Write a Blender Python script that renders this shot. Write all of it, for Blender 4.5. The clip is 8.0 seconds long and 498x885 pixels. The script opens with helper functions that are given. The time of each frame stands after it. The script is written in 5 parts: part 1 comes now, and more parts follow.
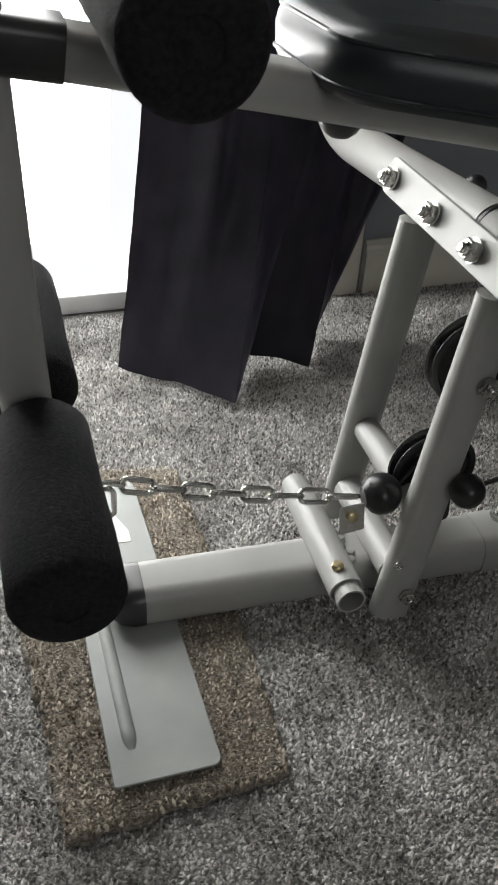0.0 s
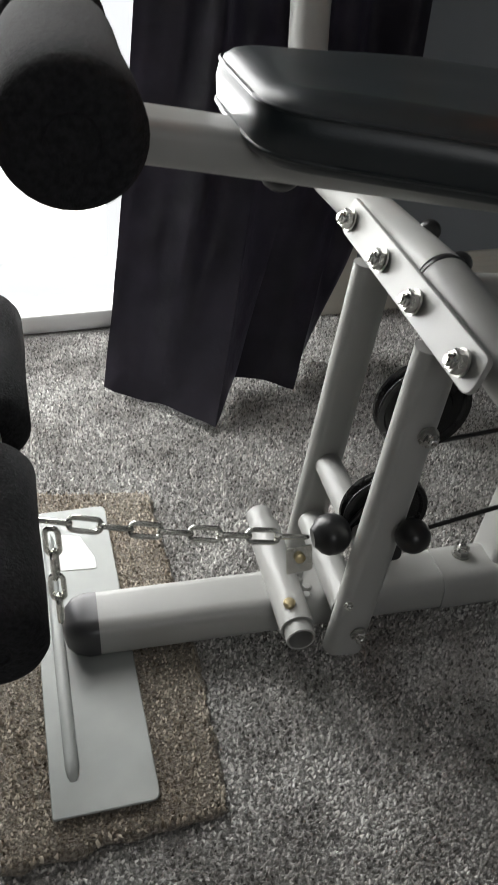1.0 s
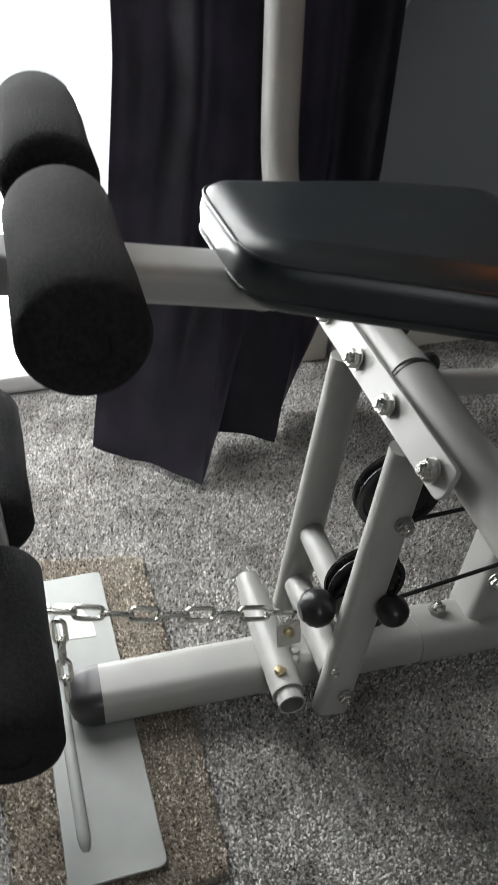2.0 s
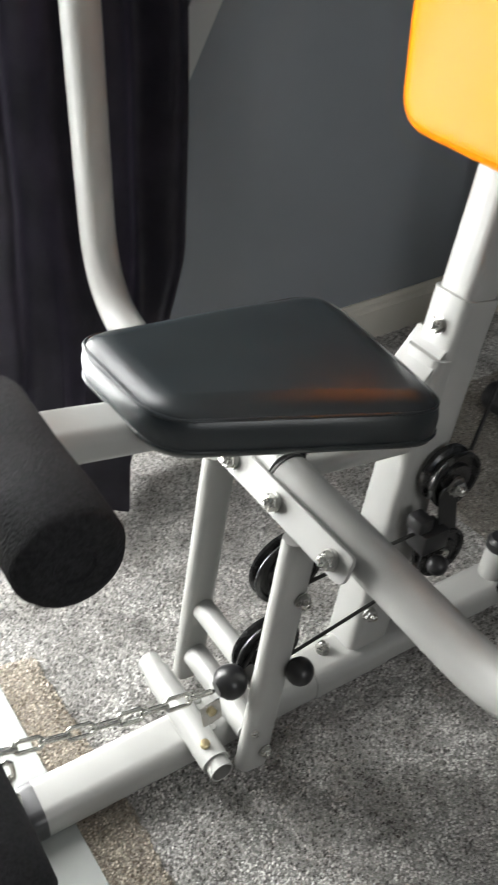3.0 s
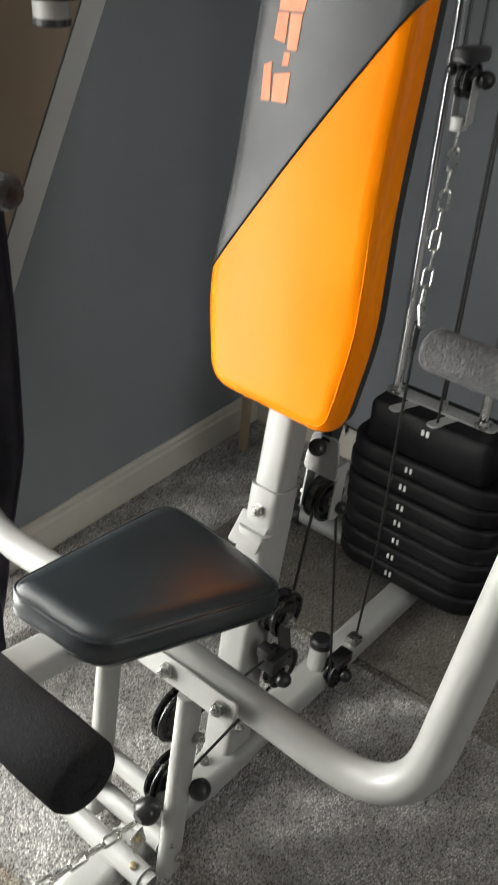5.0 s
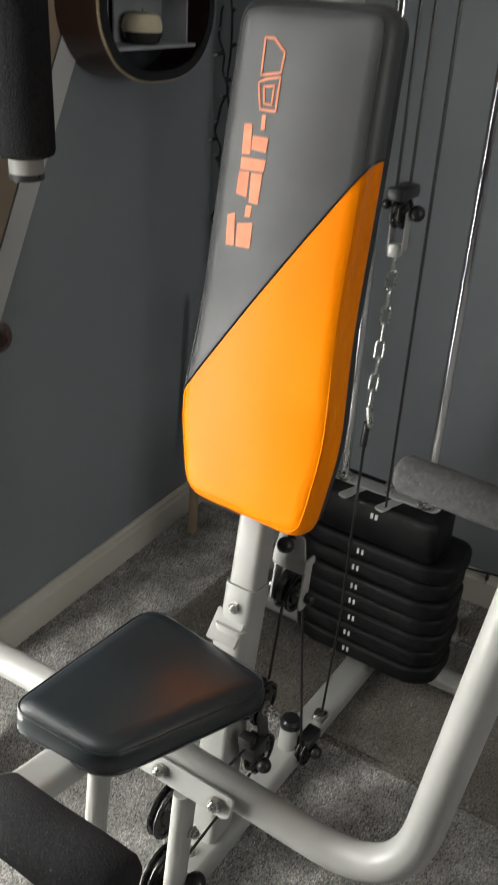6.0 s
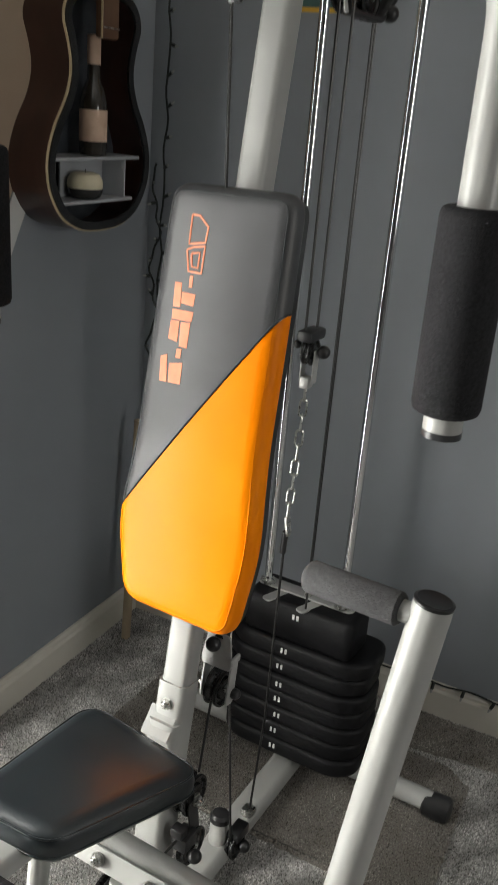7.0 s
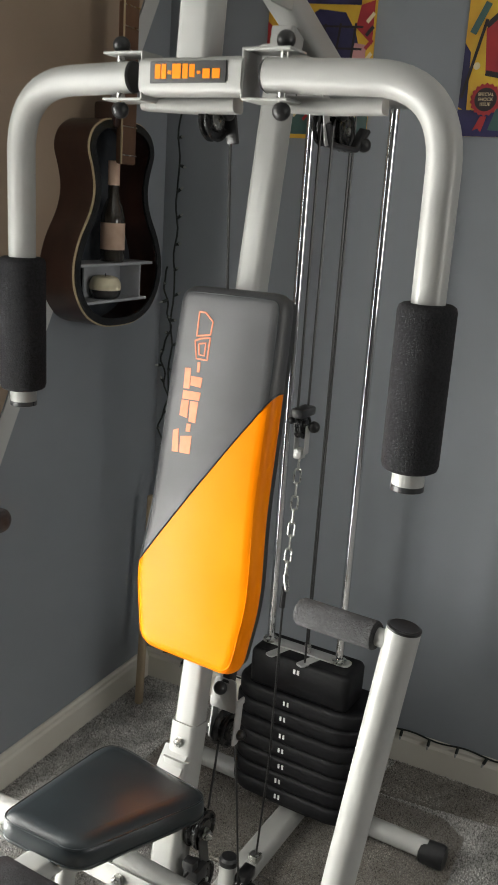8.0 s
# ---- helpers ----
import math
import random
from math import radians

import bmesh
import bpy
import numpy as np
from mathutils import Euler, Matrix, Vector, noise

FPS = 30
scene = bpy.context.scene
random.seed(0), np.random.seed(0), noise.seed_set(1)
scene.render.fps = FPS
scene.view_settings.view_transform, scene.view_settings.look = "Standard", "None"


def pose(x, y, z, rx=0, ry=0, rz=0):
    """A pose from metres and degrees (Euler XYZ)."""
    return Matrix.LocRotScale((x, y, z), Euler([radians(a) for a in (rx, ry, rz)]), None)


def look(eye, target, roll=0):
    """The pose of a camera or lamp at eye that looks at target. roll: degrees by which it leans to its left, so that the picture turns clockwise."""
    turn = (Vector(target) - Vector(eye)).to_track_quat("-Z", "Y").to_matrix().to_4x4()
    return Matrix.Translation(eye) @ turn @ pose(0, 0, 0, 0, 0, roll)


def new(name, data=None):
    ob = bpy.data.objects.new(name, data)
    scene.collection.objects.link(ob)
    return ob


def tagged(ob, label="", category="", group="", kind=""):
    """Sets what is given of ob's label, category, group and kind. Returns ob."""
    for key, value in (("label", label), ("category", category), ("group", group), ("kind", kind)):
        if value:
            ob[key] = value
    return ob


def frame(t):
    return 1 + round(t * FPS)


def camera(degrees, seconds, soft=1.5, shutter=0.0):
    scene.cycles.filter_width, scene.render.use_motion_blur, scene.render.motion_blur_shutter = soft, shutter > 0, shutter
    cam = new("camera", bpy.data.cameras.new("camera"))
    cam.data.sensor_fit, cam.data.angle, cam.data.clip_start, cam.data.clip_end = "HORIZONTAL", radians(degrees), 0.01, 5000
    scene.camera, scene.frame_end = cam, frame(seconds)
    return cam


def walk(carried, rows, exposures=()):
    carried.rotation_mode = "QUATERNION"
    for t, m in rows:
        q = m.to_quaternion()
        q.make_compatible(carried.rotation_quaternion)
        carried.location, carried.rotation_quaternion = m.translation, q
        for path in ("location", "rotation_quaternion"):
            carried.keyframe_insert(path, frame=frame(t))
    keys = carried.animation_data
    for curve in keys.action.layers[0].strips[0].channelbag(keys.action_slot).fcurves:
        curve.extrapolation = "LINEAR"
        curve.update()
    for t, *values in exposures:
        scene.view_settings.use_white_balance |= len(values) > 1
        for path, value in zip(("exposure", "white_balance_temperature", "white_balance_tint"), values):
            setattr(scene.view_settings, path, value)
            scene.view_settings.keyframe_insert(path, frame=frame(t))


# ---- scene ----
cam = camera(31.8, 8.0, 1.5, 0.45)
PATH = [
    (0, (-0.519, -0.606, 0.682), (0.044, 0.912, -0.491), 3.8),
    (0.5, (-0.478, -0.603, 0.705), (0.048, 0.913, -0.489), 3.5),
    (1, (-0.438, -0.611, 0.729), (0.04, 0.92, -0.465), 3.2),
    (1.2, (-0.434, -0.611, 0.75), (0.041, 0.919, -0.448), 3.4),
    (2.3, (-0.478, -0.589, 0.876), (0.132, 0.888, -0.326), 1.1),
    (2.5, (-0.509, -0.578, 0.905), (0.243, 0.845, -0.283), 1.3),
    (3, (-0.547, -0.547, 0.974), (0.418, 0.727, -0.228), 3.1),
    (3.5, (-0.56, -0.54, 1.034), (0.561, 0.597, -0.17), 4.9),
    (4, (-0.624, -0.55, 1.108), (0.556, 0.518, -0.103), 3.5),
    (4.5, (-0.678, -0.583, 1.215), (0.557, 0.451, 0.029), 3.3),
    (4.7, (-0.705, -0.584, 1.246), (0.592, 0.43, 0.112), 3.6),
    (5.8, (-0.801, -0.546, 1.372), (0.702, 0.336, 0.39), 3.5),
    (6, (-0.822, -0.538, 1.392), (0.712, 0.327, 0.443), 3.4),
    (6.5, (-0.881, -0.556, 1.44), (0.767, 0.221, 0.616), 4.4),
    (7, (-0.953, -0.614, 1.477), (0.737, 0.177, 0.758), 4.8),
    (7.5, (-1.05, -0.689, 1.5), (0.672, 0.137, 0.907), 4.6),
    (8, (-1.143, -0.723, 1.508), (0.59, 0.126, 0.982), 3.8),
]
EXPOSURES = [(0.0, -0.95, 6500, 10), (1.2, -0.95, 6450, 10), (2.5, -0.36, 6350, 10), (3.0, 0.11, 6450, 9), (3.5, 0.08, 6500, 9), (4.5, 0.0, 6600, 8), (6.0, -0.28, 6700, 8), (6.5, -0.21, 6700, 8), (7.5, 0.11, 6700, 8), (8.0, 0.13, 6700, 8)]
walk(cam, [(t, look(eye, target, roll)) for t, eye, target, roll in PATH], EXPOSURES)

# ---- world and light ----
world = bpy.data.worlds.new("world")
scene.world = world
world.use_nodes = True
wn = world.node_tree
sky = wn.nodes.new("ShaderNodeTexSky")
sky.sky_type, sky.sun_disc, sky.sun_elevation, sky.sun_rotation = "NISHITA", False, radians(40), radians(150)
wn.links.new(sky.outputs[0], wn.nodes["Background"].inputs[0])
wn.nodes["Background"].inputs[1].default_value = 0.12


def area_lamp(name, m, sx, sy, watts, colour):
    d = bpy.data.lights.new(name, "AREA")
    d.shape, d.size, d.size_y, d.energy, d.color = "RECTANGLE", sx, sy, watts, colour
    ob = new(name, d)
    ob.matrix_world = m
    return ob


# the sky's light through the glazed door
for z, watts in ((0.27, 17), (0.72, 15), (1.2, 10), (1.68, 6)):
    area_lamp("door_daylight", look((-0.57, 0.78, z), (-0.55, -0.2, z - 0.22)), 0.6, 0.42, watts, (1.0, 0.995, 0.97))
# added fill lamp, out of view behind the camera, to lift the north wall
area_lamp("room_fill", look((-0.3, -3.19, 1.5), (0.3, 0.6, 1.0)), 0.8, 1.1, 17, (1.0, 0.985, 0.95))


# ---- materials ----
def material(name, base, rough=0.5, metal=0.0, base2=None, scale=40.0, grain=0.0, grain_scale=300.0, dist=0.001, coat=0.0, stretch=None, detail=4.0, mid=0.5):
    """base and base2 mix by a noise of that scale; grain is the strength of the fine relief."""
    m = bpy.data.materials.new(name)
    m.use_nodes = True
    t = m.node_tree
    b = t.nodes["Principled BSDF"]
    b.inputs["Base Color"].default_value = (*base, 1)
    b.inputs["Roughness"].default_value = rough
    b.inputs["Metallic"].default_value = metal
    b.inputs["Coat Weight"].default_value = coat
    co = t.nodes.new("ShaderNodeTexCoord").outputs["Object"]
    if stretch:
        mp = t.nodes.new("ShaderNodeMapping")
        mp.inputs["Scale"].default_value = stretch
        t.links.new(co, mp.inputs[0])
        co = mp.outputs[0]
    if base2:
        n = t.nodes.new("ShaderNodeTexNoise")
        n.inputs["Scale"].default_value, n.inputs["Detail"].default_value = scale, detail
        t.links.new(co, n.inputs["Vector"])
        r = t.nodes.new("ShaderNodeValToRGB")
        r.color_ramp.elements[0].position, r.color_ramp.elements[1].position = mid - 0.15, mid + 0.15
        r.color_ramp.elements[0].color, r.color_ramp.elements[1].color = (*base, 1), (*base2, 1)
        t.links.new(n.outputs[0], r.inputs[0])
        t.links.new(r.outputs[0], b.inputs["Base Color"])
        rr = t.nodes.new("ShaderNodeMapRange")
        rr.inputs[3].default_value, rr.inputs[4].default_value = max(0.02, rough - 0.06), min(1, rough + 0.08)
        t.links.new(n.outputs[0], rr.inputs[0])
        t.links.new(rr.outputs[0], b.inputs["Roughness"])
    if grain:
        g = t.nodes.new("ShaderNodeTexNoise")
        g.inputs["Scale"].default_value, g.inputs["Detail"].default_value = grain_scale, 5
        t.links.new(co, g.inputs["Vector"])
        bump = t.nodes.new("ShaderNodeBump")
        bump.inputs["Strength"].default_value, bump.inputs["Distance"].default_value = grain, dist
        t.links.new(g.outputs[0], bump.inputs["Height"])
        t.links.new(bump.outputs[0], b.inputs["Normal"])
    return m


def carpet_material(name, dark, mid, light, tint, scale):
    """Speckled twist pile: loops by a cell texture, colour flecks at two scales."""
    m = bpy.data.materials.new(name)
    m.use_nodes = True
    t = m.node_tree
    b = t.nodes["Principled BSDF"]
    b.inputs["Roughness"].default_value = 0.95
    b.inputs["Sheen Weight"].default_value = 0.25
    co = t.nodes.new("ShaderNodeTexCoord").outputs["Object"]
    warp = t.nodes.new("ShaderNodeTexNoise")
    warp.inputs["Scale"].default_value = scale * 0.6
    t.links.new(co, warp.inputs["Vector"])
    mixv = t.nodes.new("ShaderNodeVectorMath")
    mixv.operation = "MULTIPLY_ADD"
    mixv.inputs[1].default_value = (0.008, 0.008, 0.008)
    t.links.new(warp.outputs["Color"], mixv.inputs[0])
    t.links.new(co, mixv.inputs[2])
    v = t.nodes.new("ShaderNodeTexVoronoi")
    v.inputs["Scale"].default_value = scale
    t.links.new(mixv.outputs[0], v.inputs["Vector"])
    fl = t.nodes.new("ShaderNodeTexNoise")
    fl.inputs["Scale"].default_value, fl.inputs["Detail"].default_value, fl.inputs["Roughness"].default_value = scale * 1.1, 3.0, 0.75
    t.links.new(mixv.outputs[0], fl.inputs["Vector"])
    ramp = t.nodes.new("ShaderNodeValToRGB")
    ramp.color_ramp.elements[0].color, ramp.color_ramp.elements[1].color = (*dark, 1), (*light, 1)
    ramp.color_ramp.elements[0].position, ramp.color_ramp.elements[1].position = 0.34, 0.66
    e = ramp.color_ramp.elements.new(0.5)
    e.color = (*mid, 1)
    t.links.new(fl.outputs[0], ramp.inputs[0])
    n2 = t.nodes.new("ShaderNodeTexNoise")
    n2.inputs["Scale"].default_value, n2.inputs["Detail"].default_value = 7.0, 3.0
    t.links.new(co, n2.inputs["Vector"])
    r2 = t.nodes.new("ShaderNodeValToRGB")
    r2.color_ramp.elements[0].position, r2.color_ramp.elements[1].position = 0.3, 0.7
    r2.color_ramp.elements[0].color, r2.color_ramp.elements[1].color = (*tint, 1), (1, 1, 1, 1)
    t.links.new(n2.outputs[0], r2.inputs[0])
    mx = t.nodes.new("ShaderNodeMix")
    mx.data_type, mx.blend_type = "RGBA", "MULTIPLY"
    mx.inputs["Factor"].default_value = 1.0
    t.links.new(ramp.outputs[0], mx.inputs["A"])
    t.links.new(r2.outputs[0], mx.inputs["B"])
    t.links.new(mx.outputs["Result"], b.inputs["Base Color"])
    sub = t.nodes.new("ShaderNodeMath")
    sub.operation = "MULTIPLY_ADD"
    sub.inputs[1].default_value = -0.6
    t.links.new(v.outputs["Distance"], sub.inputs[0])
    t.links.new(fl.outputs[0], sub.inputs[2])
    bump = t.nodes.new("ShaderNodeBump")
    bump.inputs["Strength"].default_value, bump.inputs["Distance"].default_value = 1.0, 0.006
    t.links.new(sub.outputs[0], bump.inputs["Height"])
    t.links.new(bump.outputs[0], b.inputs["Normal"])
    return m


def glow_material(name, colour, strength):
    m = bpy.data.materials.new(name)
    m.use_nodes = True
    t = m.node_tree
    t.nodes.clear()
    e, o = t.nodes.new("ShaderNodeEmission"), t.nodes.new("ShaderNodeOutputMaterial")
    e.inputs[0].default_value, e.inputs[1].default_value = (*colour, 1), strength
    t.links.new(e.outputs[0], o.inputs[0])
    return m


PAINT = material("silver_grey_paint", (0.305, 0.308, 0.295), 0.38, 0.0, (0.35, 0.352, 0.336), 6, 0.12, 900, 0.0004, 0.1)
PLATE = material("worn_silver_sheet", (0.27, 0.285, 0.275), 0.42, 0.15, (0.34, 0.355, 0.34), 9, 0.06, 500, 0.0004)
PLASTIC = material("black_plastic", (0.012, 0.012, 0.013), 0.32, 0, (0.02, 0.02, 0.021), 30, 0.05, 600, 0.0003)
GREYCAP = material("dark_grey_plastic", (0.028, 0.029, 0.031), 0.3, 0, (0.04, 0.04, 0.042), 20, 0.04, 500, 0.0003)
PULLEY = material("black_pulley_nylon", (0.01, 0.01, 0.011), 0.25, 0, (0.016, 0.016, 0.016), 40)
FOAM = material("black_foam", (0.012, 0.012, 0.0135), 0.95, 0, (0.023, 0.023, 0.025), 260, 0.7, 420, 0.002)
# a lighter grey than the roller foam
GREYFOAM = material("grey_foam", (0.036, 0.036, 0.038), 0.9, 0, (0.056, 0.056, 0.058), 200, 0.8, 420, 0.002)
VINYL = material("black_vinyl", (0.0155, 0.0205, 0.0235), 0.28, 0, (0.018, 0.0235, 0.0265), 5, 0.2, 700, 0.0006)
VINYL2 = material("charcoal_vinyl", (0.045, 0.046, 0.049), 0.42, 0, (0.06, 0.061, 0.064), 8, 0.2, 800, 0.0006)
ORANGE = material("orange_vinyl", (0.93, 0.222, 0.0), 0.42, 0, (0.95, 0.25, 0.0), 6, 0.15, 700, 0.0006)
ORANGE.node_tree.nodes["Principled BSDF"].inputs["Specular IOR Level"].default_value = 0.14
PRINT = material("orange_print", (0.78, 0.27, 0.14), 0.6, 0, (0.7, 0.22, 0.11), 60)
CHROME = material("chrome", (0.75, 0.76, 0.77), 0.08, 1.0)
ZINC = material("zinc_plated_steel", (0.62, 0.61, 0.58), 0.27, 1.0, (0.5, 0.5, 0.48), 120)
CHAIN = material("bright_zinc_chain", (0.74, 0.74, 0.7), 0.24, 1.0, (0.62, 0.62, 0.58), 200)
BRASS = material("brass_screw", (0.62, 0.52, 0.3), 0.3, 1.0, (0.5, 0.42, 0.26), 150)
CABLE = material("black_coated_cable", (0.01, 0.01, 0.01), 0.35)
WEIGHT = material("black_vinyl_weight", (0.005, 0.005, 0.006), 0.5, 0, (0.009, 0.009, 0.01), 25, 0.3, 260, 0.0008)
BRACKET = material("grey_bracket", (0.36, 0.36, 0.35), 0.4, 0.2, (0.42, 0.42, 0.41), 30)
WHITE = material("white_label", (0.82, 0.82, 0.8), 0.4)
CARPET = carpet_material("grey_twist_carpet", (0.2, 0.19, 0.18), (0.4, 0.39, 0.375), (0.62, 0.6, 0.58), (0.8, 0.8, 0.8), 275)
BROWN = carpet_material("brown_grey_carpet_offcut", (0.1, 0.09, 0.078), (0.22, 0.2, 0.175), (0.38, 0.35, 0.31), (0.75, 0.73, 0.71), 270)
BEIGE = carpet_material("beige_carpet_offcut", (0.13, 0.105, 0.08), (0.3, 0.26, 0.21), (0.5, 0.45, 0.38), (0.75, 0.73, 0.71), 270)
WALL = material("grey_wall_paint", (0.238, 0.256, 0.28), 0.6, 0, (0.254, 0.272, 0.296), 3, 0.25, 160, 0.0008)
WALLBACK = material("plain_wall_paint", (0.12, 0.122, 0.125), 0.8, 0, (0.14, 0.142, 0.145), 3, 0.2, 160, 0.0008)
TAN = material("tan_wall_paint", (0.36, 0.27, 0.2), 0.75, 0, (0.39, 0.3, 0.22), 3, 0.25, 160, 0.0008)
STRIPE = material("off_white_wall_paint", (0.55, 0.55, 0.54), 0.7, 0, (0.6, 0.6, 0.59), 4, 0.2, 160, 0.0006)
GLOSS = material("cream_gloss_paint", (0.62, 0.59, 0.52), 0.4, 0, (0.66, 0.63, 0.56), 5, 0.06, 100, 0.0005)
CEIL = material("off_white_ceiling_paint", (0.72, 0.72, 0.71), 0.85, 0, (0.75, 0.75, 0.74), 5, 0.2, 200, 0.0008)
UPVC = material("white_frame", (0.78, 0.79, 0.79), 0.35, 0, (0.8, 0.81, 0.81), 5)
CURTAIN = material("dark_blackout_fabric", (0.018, 0.016, 0.025), 0.5, 0, (0.034, 0.029, 0.044), 16, 0.55, 26, 0.006)
PINE = material("pale_wood", (0.42, 0.33, 0.22), 0.55, 0, (0.5, 0.4, 0.28), 14, 0.1, 200, 0.0005, 0, (1, 1, 0.15))
MAHOG = material("dark_red_brown_wood", (0.035, 0.014, 0.01), 0.3, 0, (0.055, 0.022, 0.015), 18, 0.06, 200, 0.0004, 0.3, (1, 1, 0.2))
ROSE = material("fretboard_wood", (0.12, 0.06, 0.035), 0.5, 0, (0.17, 0.09, 0.05), 25, 0.1, 200, 0.0004, 0, (1, 1, 0.15))
BLACKGLOSS = material("black_gloss_rim", (0.012, 0.012, 0.013), 0.22, 0, (0.018, 0.018, 0.019), 30)
LINING = material("dark_lining", (0.03, 0.035, 0.043), 0.5, 0, (0.06, 0.068, 0.078), 20)
SHELFGREY = material("grey_painted_shelf", (0.36, 0.375, 0.4), 0.6, 0, (0.42, 0.435, 0.46), 15)
BINDING = material("cream_binding", (0.5, 0.4, 0.25), 0.5)
GLASSDARK = material("dark_bottle_glass", (0.03, 0.025, 0.02), 0.08, 0, coat=0.5)
PAPER = material("buff_paper", (0.55, 0.38, 0.28), 0.7, 0, (0.62, 0.45, 0.34), 40)
WAX = material("cream_wax", (0.75, 0.68, 0.5), 0.5, 0, (0.7, 0.62, 0.45), 30)
JAR = material("smoked_jar", (0.03, 0.03, 0.03), 0.1)
P_RED = material("print_red", (0.45, 0.03, 0.03), 0.4, 0, (0.32, 0.02, 0.03), 12)
P_YEL = material("print_yellow", (0.75, 0.5, 0.04), 0.4, 0, (0.68, 0.36, 0.03), 10)
P_BLUE = material("print_navy", (0.035, 0.03, 0.12), 0.4, 0, (0.02, 0.018, 0.06), 12)
P_GREEN = material("print_green", (0.06, 0.14, 0.12), 0.4, 0, (0.04, 0.09, 0.09), 12)
P_SKIN = material("print_pink", (0.6, 0.3, 0.3), 0.4)
P_CREAM = material("print_cream", (0.75, 0.65, 0.4), 0.4)
GLASS = bpy.data.materials.new("clear_glass")
GLASS.use_nodes = True
GLASS.node_tree.nodes["Principled BSDF"].inputs["Transmission Weight"].default_value = 1.0
GLASS.node_tree.nodes["Principled BSDF"].inputs["Roughness"].default_value = 0.02
gloss = VINYL.node_tree.nodes["Map Range"]
gloss.inputs[3].default_value, gloss.inputs[4].default_value = 0.29, 0.33
WEIGHT.node_tree.nodes["Principled BSDF"].inputs["Specular IOR Level"].default_value = 0.2
FOAM.node_tree.nodes["Principled BSDF"].inputs["Specular IOR Level"].default_value = 0.2
CURTAIN.node_tree.nodes["Principled BSDF"].inputs["Sheen Weight"].default_value = 0.12
CURTAIN.node_tree.nodes["Principled BSDF"].inputs["Sheen Roughness"].default_value = 0.35
CURTAIN.node_tree.nodes["Principled BSDF"].inputs["Sheen Tint"].default_value = (0.72, 0.66, 0.9, 1)
OUTSIDE = glow_material("bright_overcast_outside", (0.97, 0.99, 1.0), 2.6)


# ---- mesh helpers ----
def finish(me, material_, smooth=35):
    me.materials.append(material_)
    for p in me.polygons:
        p.use_smooth = True
    me.set_sharp_from_angle(angle=radians(smooth))
    return me


def mesh_of(name, bm, material_, smooth=35):
    bmesh.ops.recalc_face_normals(bm, faces=bm.faces)
    me = bpy.data.meshes.new(name)
    bm.to_mesh(me)
    bm.free()
    return finish(me, material_, smooth)


def part(name, bm, material_, parent, label="", smooth=35):
    ob = new(name, mesh_of(name, bm, material_, smooth))
    ob.parent = parent
    if label:
        ob["label"] = label
    return ob


def again(name, me, parent, m=None, label=""):
    """One more object on a mesh that is there already."""
    ob = new(name, me)
    ob.parent = parent
    if m is not None:
        ob.matrix_basis = m
    if label:
        ob["label"] = label
    return ob


def thing(name, label, category, m=None, group="", kind=""):
    ob = new(name)
    ob.empty_display_size = 0.05
    if m is not None:
        ob.matrix_basis = m
    return tagged(ob, label, category, group, kind)


def single(name, bm, material_, label, category, m=None, group="", kind="", smooth=35):
    ob = new(name, mesh_of(name, bm, material_, smooth))
    if m is not None:
        ob.matrix_basis = m
    return tagged(ob, label, category, group, kind)


def add_box(bm, lo, hi, bevel=0.0, seg=2, m=None):
    c = [(a + b) / 2 for a, b in zip(lo, hi)]
    s = [abs(b - a) for a, b in zip(lo, hi)]
    r = bmesh.ops.create_cube(bm, size=1.0, matrix=Matrix.Translation(c) @ Matrix.Diagonal((*s, 1)))
    vs = r["verts"]
    if bevel:
        es = list({e for v in vs for e in v.link_edges})
        out = bmesh.ops.bevel(bm, geom=es, offset=bevel, segments=seg, profile=0.5, affect="EDGES")
        vs = list({v for f in out["faces"] for v in f.verts} | {v for v in vs if v.is_valid})
    if m is not None:
        bmesh.ops.transform(bm, matrix=m, verts=vs)
    return bm


def box(lo, hi, bevel=0.0, seg=2, m=None):
    return add_box(bmesh.new(), lo, hi, bevel, seg, m)


def circle(r, n=24):
    return [(r * math.cos(2 * math.pi * k / n), r * math.sin(2 * math.pi * k / n)) for k in range(n)]


def rrect(w, h, r, n=5):
    pts = []
    for cx, cy, a0 in ((w / 2 - r, h / 2 - r, 0), (-w / 2 + r, h / 2 - r, 90), (-w / 2 + r, -h / 2 + r, 180), (w / 2 - r, -h / 2 + r, 270)):
        for k in range(n + 1):
            a = radians(a0 + 90 * k / n)
            pts.append((cx + r * math.cos(a), cy + r * math.sin(a)))
    return pts


def bend(points, radius, n=8):
    """The path with its corners rounded."""
    pts = [Vector(p) for p in points]
    out = [pts[0]]
    for a, b, c in zip(pts, pts[1:], pts[2:]):
        d1, d2 = (a - b), (c - b)
        ang = d1.angle(d2)
        cut = min(radius / math.tan(ang / 2), d1.length * 0.49, d2.length * 0.49)
        p, q = b + d1.normalized() * cut, b + d2.normalized() * cut
        for k in range(n + 1):
            u = k / n
            out.append(p * (1 - u) ** 2 + b * 2 * u * (1 - u) + q * u * u)
    out.append(pts[-1])
    return out


